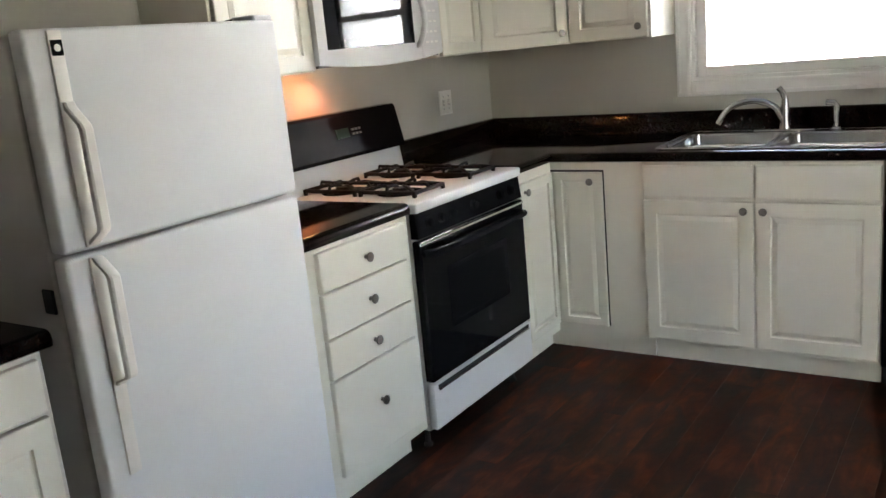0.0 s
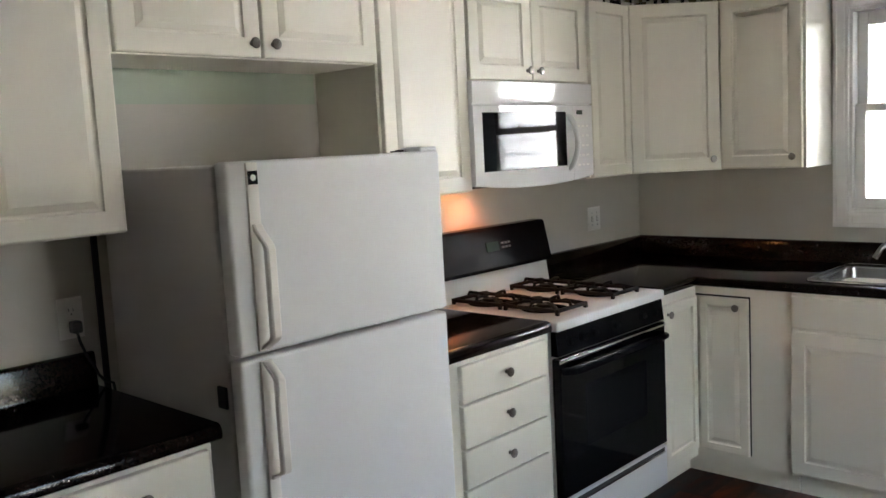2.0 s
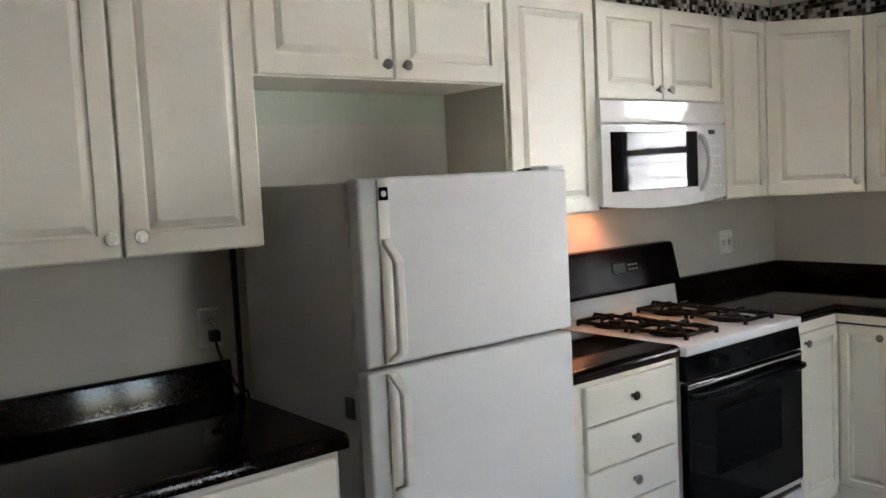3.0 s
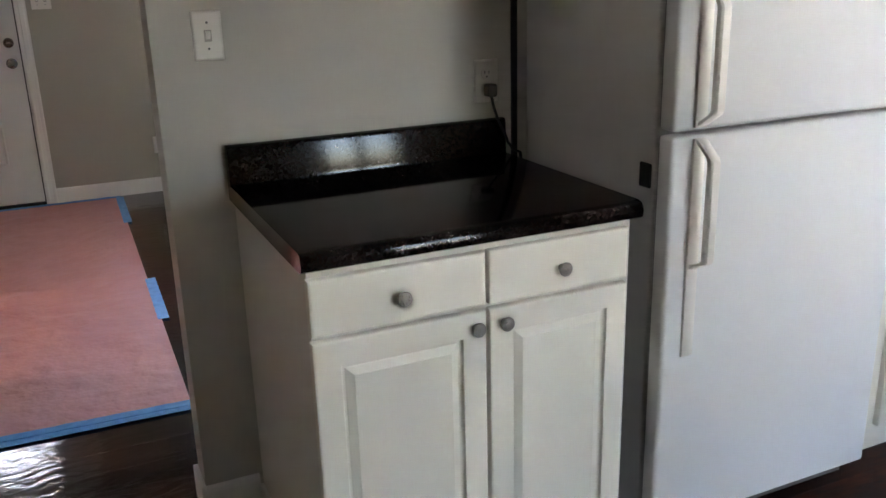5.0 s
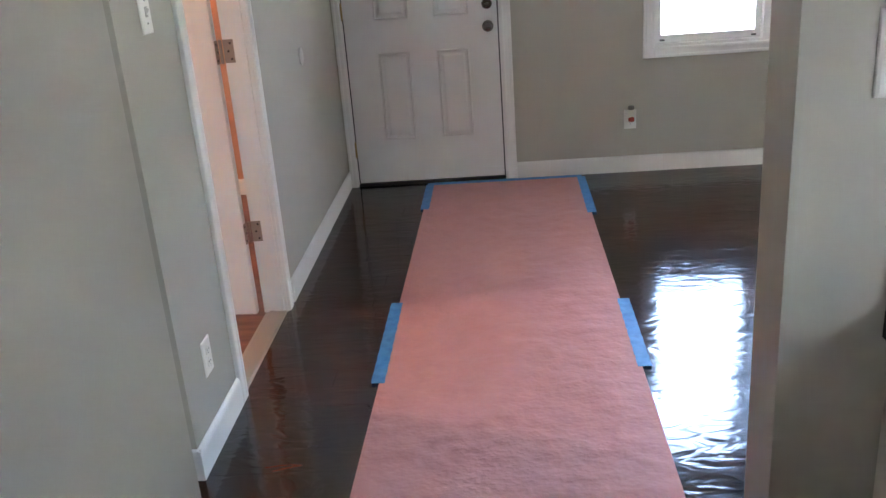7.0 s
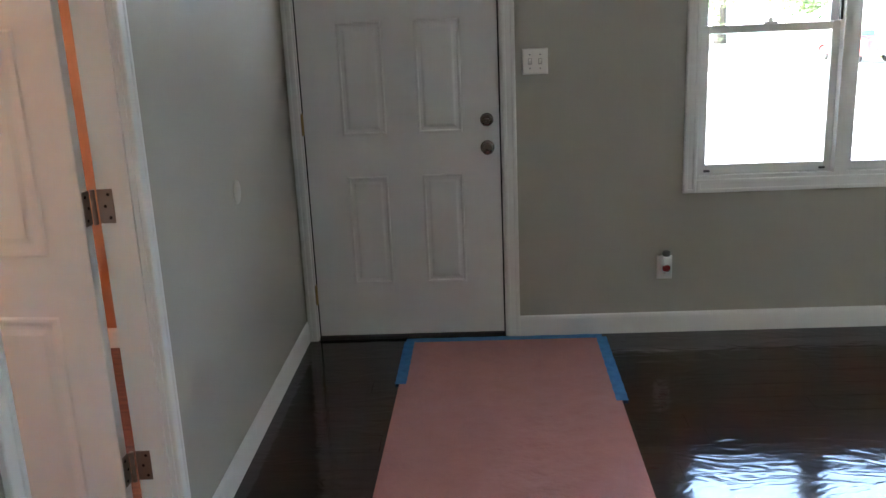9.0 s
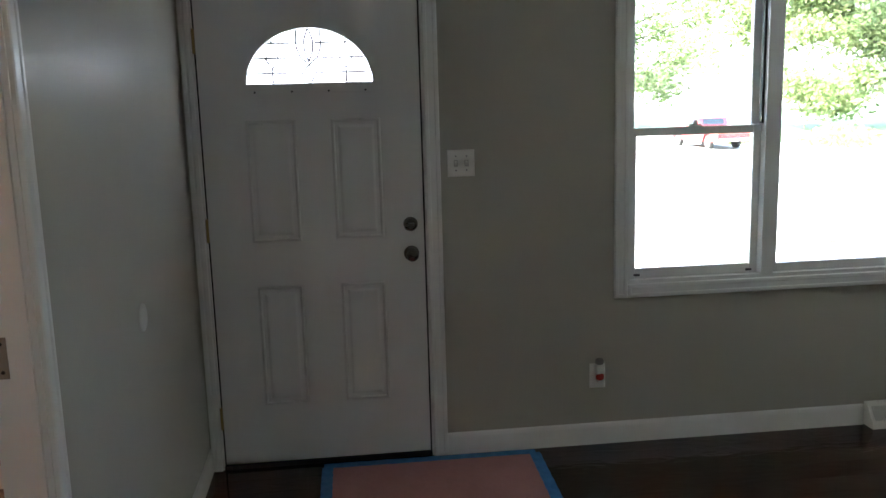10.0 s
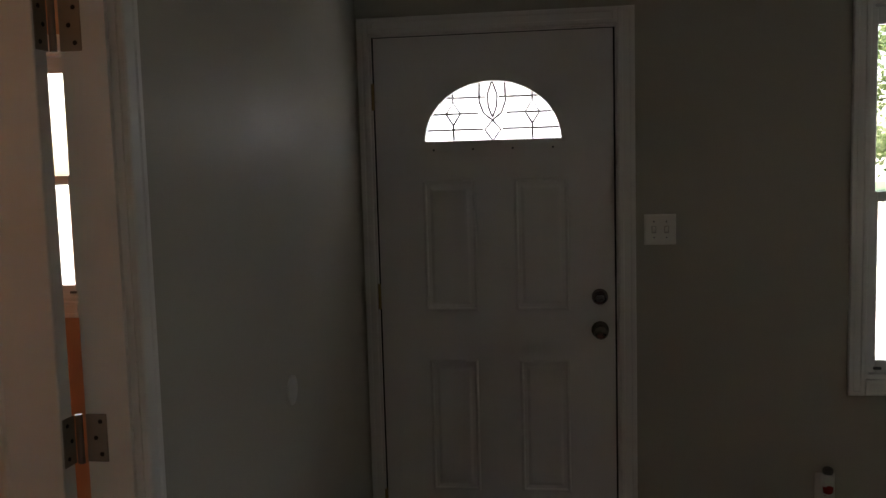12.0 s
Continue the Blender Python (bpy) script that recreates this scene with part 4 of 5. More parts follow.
def upper(name, x0, x1, z0, leaves, label, m=FRIDGE_WALL, side=CABINET, face=UF):
    r = thing(name, m, label, "cabinet")
    part("body", boxes((x0, x1, face + 0.001, -0.002, z0, UT, 0.0015)), side, r)
    for a, b, knob in leaves:
        front_leaf(r, "door", a, b, z0 + 0.004, UT - 0.006, face, knob)
    return r


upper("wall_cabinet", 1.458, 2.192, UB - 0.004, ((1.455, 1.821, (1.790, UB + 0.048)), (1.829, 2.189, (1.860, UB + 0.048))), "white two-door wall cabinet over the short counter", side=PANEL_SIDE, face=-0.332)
upper("wall_cabinet", 2.196, 3.100, 1.815, ((2.212, 2.650, (2.620, 1.858)), (2.660, 3.098, (2.692, 1.858))), "short white two-door cabinet above the refrigerator")
upper("wall_cabinet", 3.106, 3.546, UB, ((3.116, 3.539, None),), "tall narrow white wall cabinet beside the microwave")
upper("wall_cabinet", 3.552, 4.312, 1.776, ((3.556, 3.928, (3.896, 1.819)), (3.934, 4.310, (3.966, 1.819))), "short white two-door cabinet over the microwave")
upper("wall_cabinet", 4.316, YK - 0.612, UB, ((4.345, YK - 0.622, None),), "narrow white wall cabinet next to the corner")
upper("wall_cabinet", XW + 0.612, -1.700, UB, ((XW + 0.622, -1.712, (-1.748, UB + 0.052)),), "white single-door wall cabinet beside the window", SINK_WALL)
# diagonal corner cabinet
r = thing("corner_wall_cabinet", pose(0, 0, 0), "white diagonal corner wall cabinet", "cabinet")
c0, c1 = Vector((XW - UF, YK - 0.610)), Vector((XW + 0.610, YK + UF))
prism_out = [(XW + 0.002, YK - 0.002), (XW + 0.002, YK - 0.610), (c0.x, c0.y), (c1.x, c1.y), (c1.x, YK - 0.002)]
part("body", prism(bmesh.new(), prism_out, UB, UT, "z"), CABINET, r)
length = (c1 - c0).length
turn = math.degrees(math.atan2(c1.y - c0.y, c1.x - c0.x))
d = part("door", relief(bmesh.new(), 0.008, length - 0.008, UB + 0.004, UT - 0.006, -0.020, -0.001, RAISED), CABINET, r)
d.matrix_local = pose(c0.x, c0.y, 0, 0, 0, turn)
part("knob", knob_mesh(bmesh.new(), length - 0.045, UB + 0.052, -0.019), NICKEL, d, "round brushed nickel knob", True)


# ---- refrigerator ----
def fridge():
    x0, x1, zt, seam = 2.272, 2.998, 1.532, 1.064
    r = thing("refrigerator", FRIDGE_WALL, "white top-freezer refrigerator with beige handles", "refrigerator")
    part("body", box(bmesh.new(), x0 + 0.004, x1 - 0.004, -0.6100, -0.045, 0.04, zt - 0.008, 0.006, 2), APPLIANCE_SIDE, r, "textured refrigerator side, toned grey for shade")
    part("gasket", boxes((x0 + 0.016, x1 - 0.016, -0.6240, -0.6100, 0.07, seam - 0.016), (x0 + 0.016, x1 - 0.016, -0.6240, -0.6100, seam + 0.010, zt - 0.014)), RUBBER, r)
    part("kick_grille", boxes((x0 + 0.01, x1 - 0.01, -0.6120, -0.5820, 0.012, 0.072)), GREYCAP, r)
    for z0, z1 in ((0.075, seam - 0.006), (seam + 0.004, zt)):
        d = part("freezer_door" if z0 > 1 else "fridge_door", box(bmesh.new(), x0, x1, -0.6760, -0.6240, z0, z1, 0.011, 3), APPLIANCE, r, "", True)
        hx = x0 + 0.068
        if z0 > 1:
            strip, bar = (z0 + 0.006, z1 - 0.004), [(-0.6820, z1 - 0.150), (-0.6880, z1 - 0.162), (-0.7240, z1 - 0.197), (-0.7290, z1 - 0.207), (-0.7290, z0 + 0.050), (-0.7240, z0 + 0.040), (-0.6820, z0 + 0.012)]
        else:
            strip, bar = (z1 - 0.520, z1 - 0.006), [(-0.6820, z1 - 0.008), (-0.7240, z1 - 0.042), (-0.7290, z1 - 0.052), (-0.7290, z1 - 0.272), (-0.7240, z1 - 0.280), (-0.6880, z1 - 0.294), (-0.6820, z1 - 0.302)]
        handle = part("handle", box(bmesh.new(), hx - 0.0165, hx + 0.0165, -0.6830, -0.6755, strip[0], strip[1], 0.003, 2), HANDLE, d, "long beige-white moulded handle", True)
        bm = bmesh.new()
        rings = []
        for y, z in bar:
            wd, th = 0.0130, 0.0080
            rings.append([bm.verts.new((hx + 0.002 + sx * wd, y + sy * th, z)) for sx, sy in ((-1, 1), (-1, -0.5), (-0.7, -1), (0.7, -1), (1, -0.5), (1, 1))])
        for p, q in zip(rings, rings[1:]):
            for i in range(6):
                bm.faces.new((p[i], p[(i + 1) % 6], q[(i + 1) % 6], q[i]))
        bm.faces.new(rings[0])
        bm.faces.new(rings[-1])
        part("grip", bm, HANDLE, handle, "", True)
        if z0 > 1:
            part("badge", boxes((hx - 0.013, hx + 0.013, -0.6850, -0.6825, z1 - 0.056, z1 - 0.024)), BLACK, d, "small black and silver badge")
            part("badge_plate", lathe(bmesh.new(), [(0.0075, 0), (0.0075, 0.001), (0, 0.0012)], Matrix.Translation((hx, -0.6851, z1 - 0.040)) @ AT_X, 16), PLASTIC, d)
    part("hinge_cover", box(bmesh.new(), x1 - 0.075, x1 - 0.006, -0.6720, -0.5870, zt - 0.004, zt + 0.012, 0.004), APPLIANCE, r)
    part("vent_plug", box(bmesh.new(), x0 - 0.003, x0 + 0.005, -0.606, -0.566, 0.932, 0.988, 0.003), RUBBER, r, "black plastic plug on the side")
    # worn marks on the top edge
    bm = bmesh.new()
    for k in range(5):
        a = x1 - 0.115 + 0.020 * k
        box(bm, a, a + 0.011, -0.6120 - 0.002 * k, -0.590, zt + 0.0005, zt + 0.004 + 0.003 * (k % 2))
    part("catch", bm, DARK, r, "small dark catches on top")


fridge()


# ---- stove ----
def stove():
    x0, x1, f = 3.560, 4.314, -0.655
    r = thing("gas_stove", FRIDGE_WALL, "white gas range with black oven door and control panel", "stove")
    part("body", boxes((x0 + 0.004, x1 - 0.004, f + 0.02, -0.03, 0.085, 0.880)), APPLIANCE, r)
    for lx in (x0 + 0.05, x1 - 0.05):
        for ly in (f + 0.07, -0.08):
            part("leg", lathe(bmesh.new(), [(0.016, 0.0), (0.016, 0.012), (0.010, 0.016), (0.010, 0.086)], Matrix.Translation((lx, ly, 0)), 12), RUBBER, r)
    # cooktop with a raised lip
    bm = box(bmesh.new(), x0, x1, f - 0.014, -0.045, 0.880, 0.916, 0.008, 3)
    top = part("cooktop", bm, APPLIANCE, r, "white enamel cooktop", True)
    # back guard: white riser and black sloping console
    part("riser", prism(bmesh.new(), [(-0.012, 0.90), (-0.092, 0.90), (-0.092, 0.930), (-0.080, 1.018), (-0.012, 1.018)], x0 + 0.003, x1 - 0.003, "x"), APPLIANCE, r)
    guard = part("back_guard", prism(bmesh.new(), [(-0.008, 1.004), (-0.104, 1.016), (-0.106, 1.030), (-0.070, 1.186), (-0.060, 1.196), (-0.008, 1.196)], x0 - 0.004, x1 + 0.004, "x"), BLACK, r, "glossy black sloping console")
    tilt = Matrix.Translation((0, -0.0895, 1.115)) @ Matrix.Rotation(-math.atan2(0.036, 0.156), 4, "X")
    bm = box(bmesh.new(), 3.885, 3.965, -0.0025, 0.002, -0.018, 0.020)
    bmesh.ops.transform(bm, matrix=tilt, verts=bm.verts)
    part("display", bm, DISPLAY, guard, "dark clock display")
    bm = bmesh.new()
    for k in range(6):
        box(bm, 3.985 + 0.022 * (k % 3), 3.998 + 0.022 * (k % 3), -0.0025, 0.002, -0.012 + 0.018 * (k // 3), -0.004 + 0.018 * (k // 3))
    bmesh.ops.transform(bm, matrix=tilt, verts=bm.verts)
    part("button", bm, MARKS, guard)
    # control panel and knobs
    panel = part("control_panel", prism(bmesh.new(), [(f + 0.02, 0.792), (f - 0.010, 0.792), (f + 0.000, 0.880), (f + 0.02, 0.880)], x0 + 0.003, x1 - 0.003, "x"), BLACK, r, "black control panel")
    lean = Matrix.Rotation(radians(-6), 4, "X")
    for kx in (3.640, 3.720, 3.790, 3.940, 4.140, 4.225):
        m = Matrix.Translation((kx, f - 0.005, 0.836)) @ lean @ AT_X
        bm = lathe(bmesh.new(), [(0.020, 0), (0.019, 0.004), (0.015, 0.007), (0.014, 0.018), (0.012, 0.019), (0, 0.019)], m, 20)
        b2 = box(bmesh.new(), kx - 0.004, kx + 0.004, f - 0.028, f - 0.020, 0.825, 0.849, 0.0015)
        part("knob", bm, BLACK, panel, "black control knob", True)
        part("grip", b2, BLACK, panel)
    # oven door
    door = part("oven_door", box(bmesh.new(), x0 + 0.003, x1 - 0.003, f - 0.014, f + 0.02, 0.272, 0.784, 0.006, 2), BLACKGLASS, r, "black glass oven door")
    part("window_surround", relief(bmesh.new(), x0 + 0.16, x1 - 0.16, 0.430, 0.660, f - 0.0165, f - 0.0135, [(0, 0.003), (0.002, 0.0), (0.020, 0.0), (0.022, 0.0015)]), BLACK, door)
    part("chrome_strip", boxes((x0 + 0.004, x1 - 0.004, f - 0.017, f - 0.0135, 0.768, 0.776)), CHROME, door)
    pts = [(x0 + 0.035, f - 0.012, 0.735), (x0 + 0.055, f - 0.045, 0.738), (x0 + 0.10, f - 0.055, 0.740), (x1 - 0.10, f - 0.055, 0.740), (x1 - 0.055, f - 0.045, 0.738), (x1 - 0.035, f - 0.012, 0.735)]
    part("handle", tube(bmesh.new(), pts, 0.014, 10), BLACK, door, "long black door handle", True)
    # storage drawer
    dr = part("storage_drawer", box(bmesh.new(), x0 + 0.003, x1 - 0.003, f - 0.014, f + 0.02, 0.092, 0.262, 0.008, 2), APPLIANCE, r, "white storage drawer", True)
    part("chrome_strip", boxes((x0 + 0.03, x1 - 0.03, f - 0.018, f - 0.012, 0.236, 0.243)), CHROME, dr)
    # Dark strip paints the shadow in the drawer's grip slot
    part("grip_shadow", boxes((x0 + 0.03, x1 - 0.03, f - 0.0155, f - 0.012, 0.2435, 0.256)), DARK, dr)
    # burners and grates
    for gx in (x0 + 0.190, x1 - 0.190):
        for cy in (-0.215, -0.480):
            pan = lathe(bmesh.new(), [(0.090, 0.9165), (0.086, 0.9190), (0.058, 0.9168), (0.0, 0.9168)], Matrix.Translation((gx, cy, 0)), 26)
            part("drip_pan", pan, BLACK, top, "black enamel burner bowl", True)
            part("burner", lathe(bmesh.new(), [(0.046, 0.9170), (0.044, 0.924), (0.034, 0.927), (0.034, 0.934), (0.030, 0.937), (0, 0.938)], Matrix.Translation((gx, cy, 0)), 22), IRON, top, "black burner cap", True)
            # square frame with four fingers that rise towards the burner
            bm = bmesh.new()
            hw, hd, z0 = 0.098, 0.126, 0.926
            for r4 in ((-hw, hw, -hd, -hd + 0.014), (-hw, hw, hd - 0.014, hd), (-hw, -hw + 0.014, -hd + 0.014, hd - 0.014), (hw - 0.014, hw, -hd + 0.014, hd - 0.014)):
                box(bm, gx + r4[0], gx + r4[1], cy + r4[2], cy + r4[3], z0, z0 + 0.014, 0.003)
            for ux, uy in ((1, 0), (-1, 0), (0, 1), (0, -1)):
                rx, ry = (hw - 0.007) * ux, (hd - 0.007) * uy
                tube(bm, [(gx + rx, cy + ry, z0 + 0.008), (gx + rx * 0.93, cy + ry * 0.93, z0 + 0.026), (gx + rx * 0.6, cy + ry * 0.6, z0 + 0.026), (gx + rx * 0.22, cy + ry * 0.22, z0 + 0.020)], [0.007, 0.007, 0.006, 0.005], 6)
            for ux in (-1, 1):
                for uy in (-1, 1):
                    tube(bm, [(gx + ux * (hw - 0.008), cy + uy * (hd - 0.008), z0 + 0.008), (gx + ux * 0.050, cy + uy * 0.060, z0 + 0.022), (gx + ux * 0.026, cy + uy * 0.030, z0 + 0.020)], [0.007, 0.006, 0.005], 6)
                    box(bm, gx + ux * (hw - 0.007) - 0.006, gx + ux * (hw - 0.007) + 0.006, cy + uy * (hd - 0.007) - 0.006, cy + uy * (hd - 0.007) + 0.006, 0.9165, z0 + 0.002)
            part("grate", bm, IRON, top, "black cast-iron burner grate")


stove()


# ---- microwave ----
def microwave():
    x0, x1, z0, z1 = 3.530, 4.300, 1.380, 1.772
    r = thing("microwave", FRIDGE_WALL, "white over-the-range microwave with a bowed door", "microwave")
    part("body", boxes((x0 + 0.004, x1 - 0.004, -0.345, -0.004, z0 + 0.012, z1 - 0.002)), APPLIANCE, r)

    def bow(bm, a, b, za, zb, depth=0.0, base=-0.356, sag=0.0):
        """A front piece bowed a little outwards; sag: how far its lower edge dips in the middle."""
        n, cx, half = 18, (x0 + x1) / 2, (x1 - x0) / 2
        cols = []
        for i in range(n + 1):
            x = a + (b - a) * i / n
            k = 1 - ((x - cx) / half) ** 2
            y = base - 0.012 * k - depth
            cols.append([bm.verts.new(p) for p in ((x, -0.345, za - sag * k), (x, y + 0.004, za - sag * k), (x, y, za - sag * k + 0.006), (x, y, zb - 0.004), (x, y + 0.003, zb), (x, -0.345, zb))])
        for p, q in zip(cols, cols[1:]):
            for k in range(6):
                bm.faces.new((p[k], p[(k + 1) % 6], q[(k + 1) % 6], q[k]))
        bm.faces.new(cols[0])
        bm.faces.new(cols[-1])
        return bm

    part("grille", bow(bmesh.new(), x0, x1, z1 - 0.082, z1), GLOSSWHITE, r, "glossy white vent cover", True)
    split = x1 - 0.155
    door = part("door", bow(bmesh.new(), x0, split - 0.002, z0 + 0.012, z1 - 0.086, sag=0.022), GLOSSWHITE, r, "glossy white microwave door", True)
    part("control_panel", bow(bmesh.new(), split, x1, z0 + 0.012, z1 - 0.086, sag=0.022), GLOSSWHITE, r, "", True)
    part("window", bow(bmesh.new(), x0 + 0.046, split - 0.054, z0 + 0.058, z1 - 0.112, 0.0018), DARKMIRROR, door, "dark reflective door window")
    # curved handle
    pts = [(split - 0.032, -0.362 - 0.045 * math.sin(math.pi * i / 12) ** 0.6, z0 + 0.045 + (z1 - z0 - 0.175) * i / 12) for i in range(13)]
    part("handle", tube(bmesh.new(), pts, [0.010] + [0.012] * 11 + [0.010], 10), APPLIANCE, door, "white curved handle", True)
    panel = bpy.data.objects[r.children[3].name]
    part("display", bow(bmesh.new(), split + 0.030, split + 0.075, z1 - 0.130, z1 - 0.106, 0.0012), DISPLAY, panel, "small dark display")
    for row in range(5):
        for col in range(3):
            a = split + 0.030 + 0.034 * col
            part("button", bow(bmesh.new(), a, a + 0.022, z0 + 0.05 + 0.040 * row, z0 + 0.066 + 0.040 * row, 0.0008), PLASTIC, panel)
    part("underside", boxes((x0 + 0.01, x1 - 0.01, -0.34, -0.01, z0 + 0.003, z0 + 0.011)), GREYCAP, r)
    part("light_lens", box(bmesh.new(), x0 + 0.20, x0 + 0.28, -0.16, -0.10, z0 - 0.001, z0 + 0.0028), BULB, r, "amber glowing cooktop light")


microwave()
glow = new("cooktop_light", bpy.data.lights.new("cooktop_light", "SPOT"))
glow.data.energy, glow.data.color, glow.data.spot_size, glow.data.spot_blend, glow.data.shadow_soft_size = 0.075, (1.0, 0.28, 0.15), radians(84), 0.9, 0.02
glow.matrix_world = look((XW + 0.115, 3.80, 1.368), (XW + 0.01, 3.86, 1.20))


# ---- wall plates ----
def plate(name, m, w, h, kind, label, category):
    """A cover plate centred at the origin of m, with its toggles or sockets."""
    r = thing(name, m, label, category)
    part("cover", relief(bmesh.new(), -w / 2, w / 2, -h / 2, h / 2, -0.006, -0.0005, [(0, 0.004), (0.002, 0.0015), (0.006, 0.0)]), PLASTIC, r)
    if kind.startswith("toggle"):
        for cx in ((0.0,) if w < 0.09 else (-0.023, 0.023)):
            part("slot", boxes((cx - 0.0085, cx + 0.0085, -0.0075, -0.004, -0.0135, 0.0135)), SLOT, r)
            part("toggle", prism(bmesh.new(), [(-0.005, -0.011), (-0.017, 0.004), (-0.015, 0.010), (-0.005, 0.011)], cx - 0.005, cx + 0.005, "x"), PLASTIC, r)
            for s in (-1, 1):
                part("screw", lathe(bmesh.new(), [(0.003, 0), (0.0028, 0.001), (0, 0.0012)], Matrix.Translation((cx, -0.006, s * 0.030)) @ AT_X, 8), MARKS, r)
    else:
        for cz in (-0.020, 0.020):
            face = part("socket", lathe(bmesh.new(), [(0.0165, 0), (0.0165, 0.0018), (0.0155, 0.0024), (0, 0.0024)], Matrix.Translation((0, -0.006, cz)) @ AT_X, 20), PLASTIC, r)
            part("slot", boxes((-0.0072, -0.0052, -0.0089, -0.0083, cz, cz + 0.008), (0.0052, 0.0072, -0.0089, -0.0083, cz, cz + 0.007), (-0.002, 0.002, -0.0089, -0.0083, cz - 0.010, cz - 0.006)), DARK, face)
    return r


def at(wall_pose, x, z):
    return wall_pose @ pose(x, -0.0006, z)


plate("light_switch", at(FRIDGE_WALL, 1.441, 1.279), 0.070, 0.114, "toggle", "white single light switch beside the opening", "switch")
plate("wall_outlet", at(FRIDGE_WALL, 2.174, 1.120), 0.072, 0.116, "socket", "white double outlet with a black plug in it", "outlet")
plate("wall_outlet", at(FRIDGE_WALL, 4.834, 1.147), 0.110, 0.116, "toggle", "white two-gang switch plate by the stove", "switch")
plate("light_switch", at(FRONT_WALL, 1.142, 1.304), 0.116, 0.114, "toggle", "white double light switch beside the front door", "switch")
plate("wall_outlet", at(FRONT_WALL, 1.740, 0.324), 0.072, 0.114, "socket", "white outlet holding a plug-in air freshener", "outlet")
plate("light_switch", at(SIDE_WALL, 3.907, 1.318), 0.072, 0.114, "toggle", "white light switch beside the bedroom door", "switch")
plate("wall_outlet", at(SIDE_WALL, 3.900, 0.300), 0.072, 0.114, "socket", "white double outlet low on the wall", "outlet")

pl = thing("power_plug", at(FRIDGE_WALL, 2.176, 1.100), "black plug and cord of the refrigerator", "plug")
part("plug", box(bmesh.new(), -0.014, 0.014, -0.042, -0.0085, -0.020, 0.014, 0.005, 2), RUBBER, pl)
part("cord", tube(bmesh.new(), [(0.0, -0.030, -0.018), (0.004, -0.033, -0.045), (0.016, -0.038, -0.085), (0.032, -0.040, -0.115), (0.048, -0.036, -0.150), (0.066, -0.034, -0.172), (0.088, -0.033, -0.182), (0.100, -0.025, -0.25)], 0.0042, 8), RUBBER, pl, "", True)
# Black strip stands in for the shade in the gap by the refrigerator
strip = thing("corner_bead", pose(0, 0, 0), "black strip for the shade in the gap beside the refrigerator", "strip")
part("strip", boxes((XW + 0.0005, XW + 0.010, 2.252, 2.268, 0.03, UB - 0.006)), RUBBER, strip)

fr_ = thing("air_freshener", at(FRONT_WALL, 1.742, 0.353), "plug-in air freshener with red oil and grey cap", "air freshener")
part("housing", box(bmesh.new(), -0.020, 0.020, -0.050, -0.009, -0.014, 0.034, 0.008, 2), PLASTIC, fr_)
part("bottle", lathe(bmesh.new(), [(0.0, -0.034), (0.013, -0.034), (0.0185, -0.027), (0.0185, -0.006), (0.012, 0.002), (0.0, 0.003)], Matrix.Translation((0, -0.036, -0.004)), 18), RED, fr_, "red gel bottle", True)
part("cap", lathe(bmesh.new(), [(0.016, 0.034), (0.019, 0.040), (0.019, 0.052), (0.014, 0.058), (0, 0.059)], Matrix.Translation((0, -0.030, 0)), 18), GREYCAP, fr_, "dark grey cap", True)

bumper = thing("door_bumper", at(SIDE_WALL, 5.780, 0.945), "round white wall protector behind the door", "wall protector")
part("disc", lathe(bmesh.new(), [(0.043, 0.0), (0.042, 0.005), (0.033, 0.008), (0.0, 0.009)], AT_X, 28), BUMPER, bumper, "", True)

# ---- baseboard diffuser ----
vt = thing("floor_register", pose(XF, 3.035, 0, 0, 0, 90), "white metal baseboard heat register", "vent")
side_out = [(-0.002, 0.002), (-0.085, 0.002), (-0.085, 0.030), (-0.030, 0.108), (-0.002, 0.112)]
for x0 in (0.0, 0.628):
    part("end_cap", prism(bmesh.new(), side_out, x0, x0 + 0.012, "x"), PLASTIC, vt)
part("backing", prism(bmesh.new(), [(-0.003, 0.004), (-0.074, 0.004), (-0.074, 0.026), (-0.022, 0.100), (-0.003, 0.104)], 0.012, 0.628, "x"), GREYCAP, vt)
part("bottom_rail", prism(bmesh.new(), [(-0.070, 0.002), (-0.085, 0.002), (-0.085, 0.030), (-0.078, 0.040), (-0.070, 0.030)], 0.012, 0.628, "x"), PLASTIC, vt)
part("top_rail", prism(bmesh.new(), [(-0.002, 0.098), (-0.034, 0.096), (-0.030, 0.108), (-0.002, 0.112)], 0.012, 0.628, "x"), PLASTIC, vt)
bm = bmesh.new()
for k in range(74):
    x = 0.016 + 0.0083 * k
    box(bm, x, x + 0.0035, -0.0, 0.004, 0.0, 0.082)
lay = Matrix.Translation((0, -0.0805, 0.034)) @ Matrix.Rotation(-math.atan2(0.049, 0.067), 4, "X")
bmesh.ops.transform(bm, matrix=lay, verts=bm.verts)
part("slat", bm, PLASTIC, vt)["kind"] = "stuff"
for x0 in (0.11, 0.36):
    for xa, za, xb, zb in ((x0, 0.080, x0 + 0.10, 0.004), (x0 + 0.10, 0.004, x0 + 0.16, 0.080)):
        bm = tube(bmesh.new(), [(xa, -0.001, za), (xb, -0.001, zb)], 0.004, 6)
        bmesh.ops.transform(bm, matrix=lay, verts=bm.verts)
        part("brace", bm, PLASTIC, vt)

# ---- mosaic border and beaded panel above the cabinets ----
mb = tagged(thing("mosaic_border", pose(0, 0, 0), "mosaic border of black, brown and cream tiles", "tile border"), kind="structure")
TS, GAP = 0.0200, 0.0215
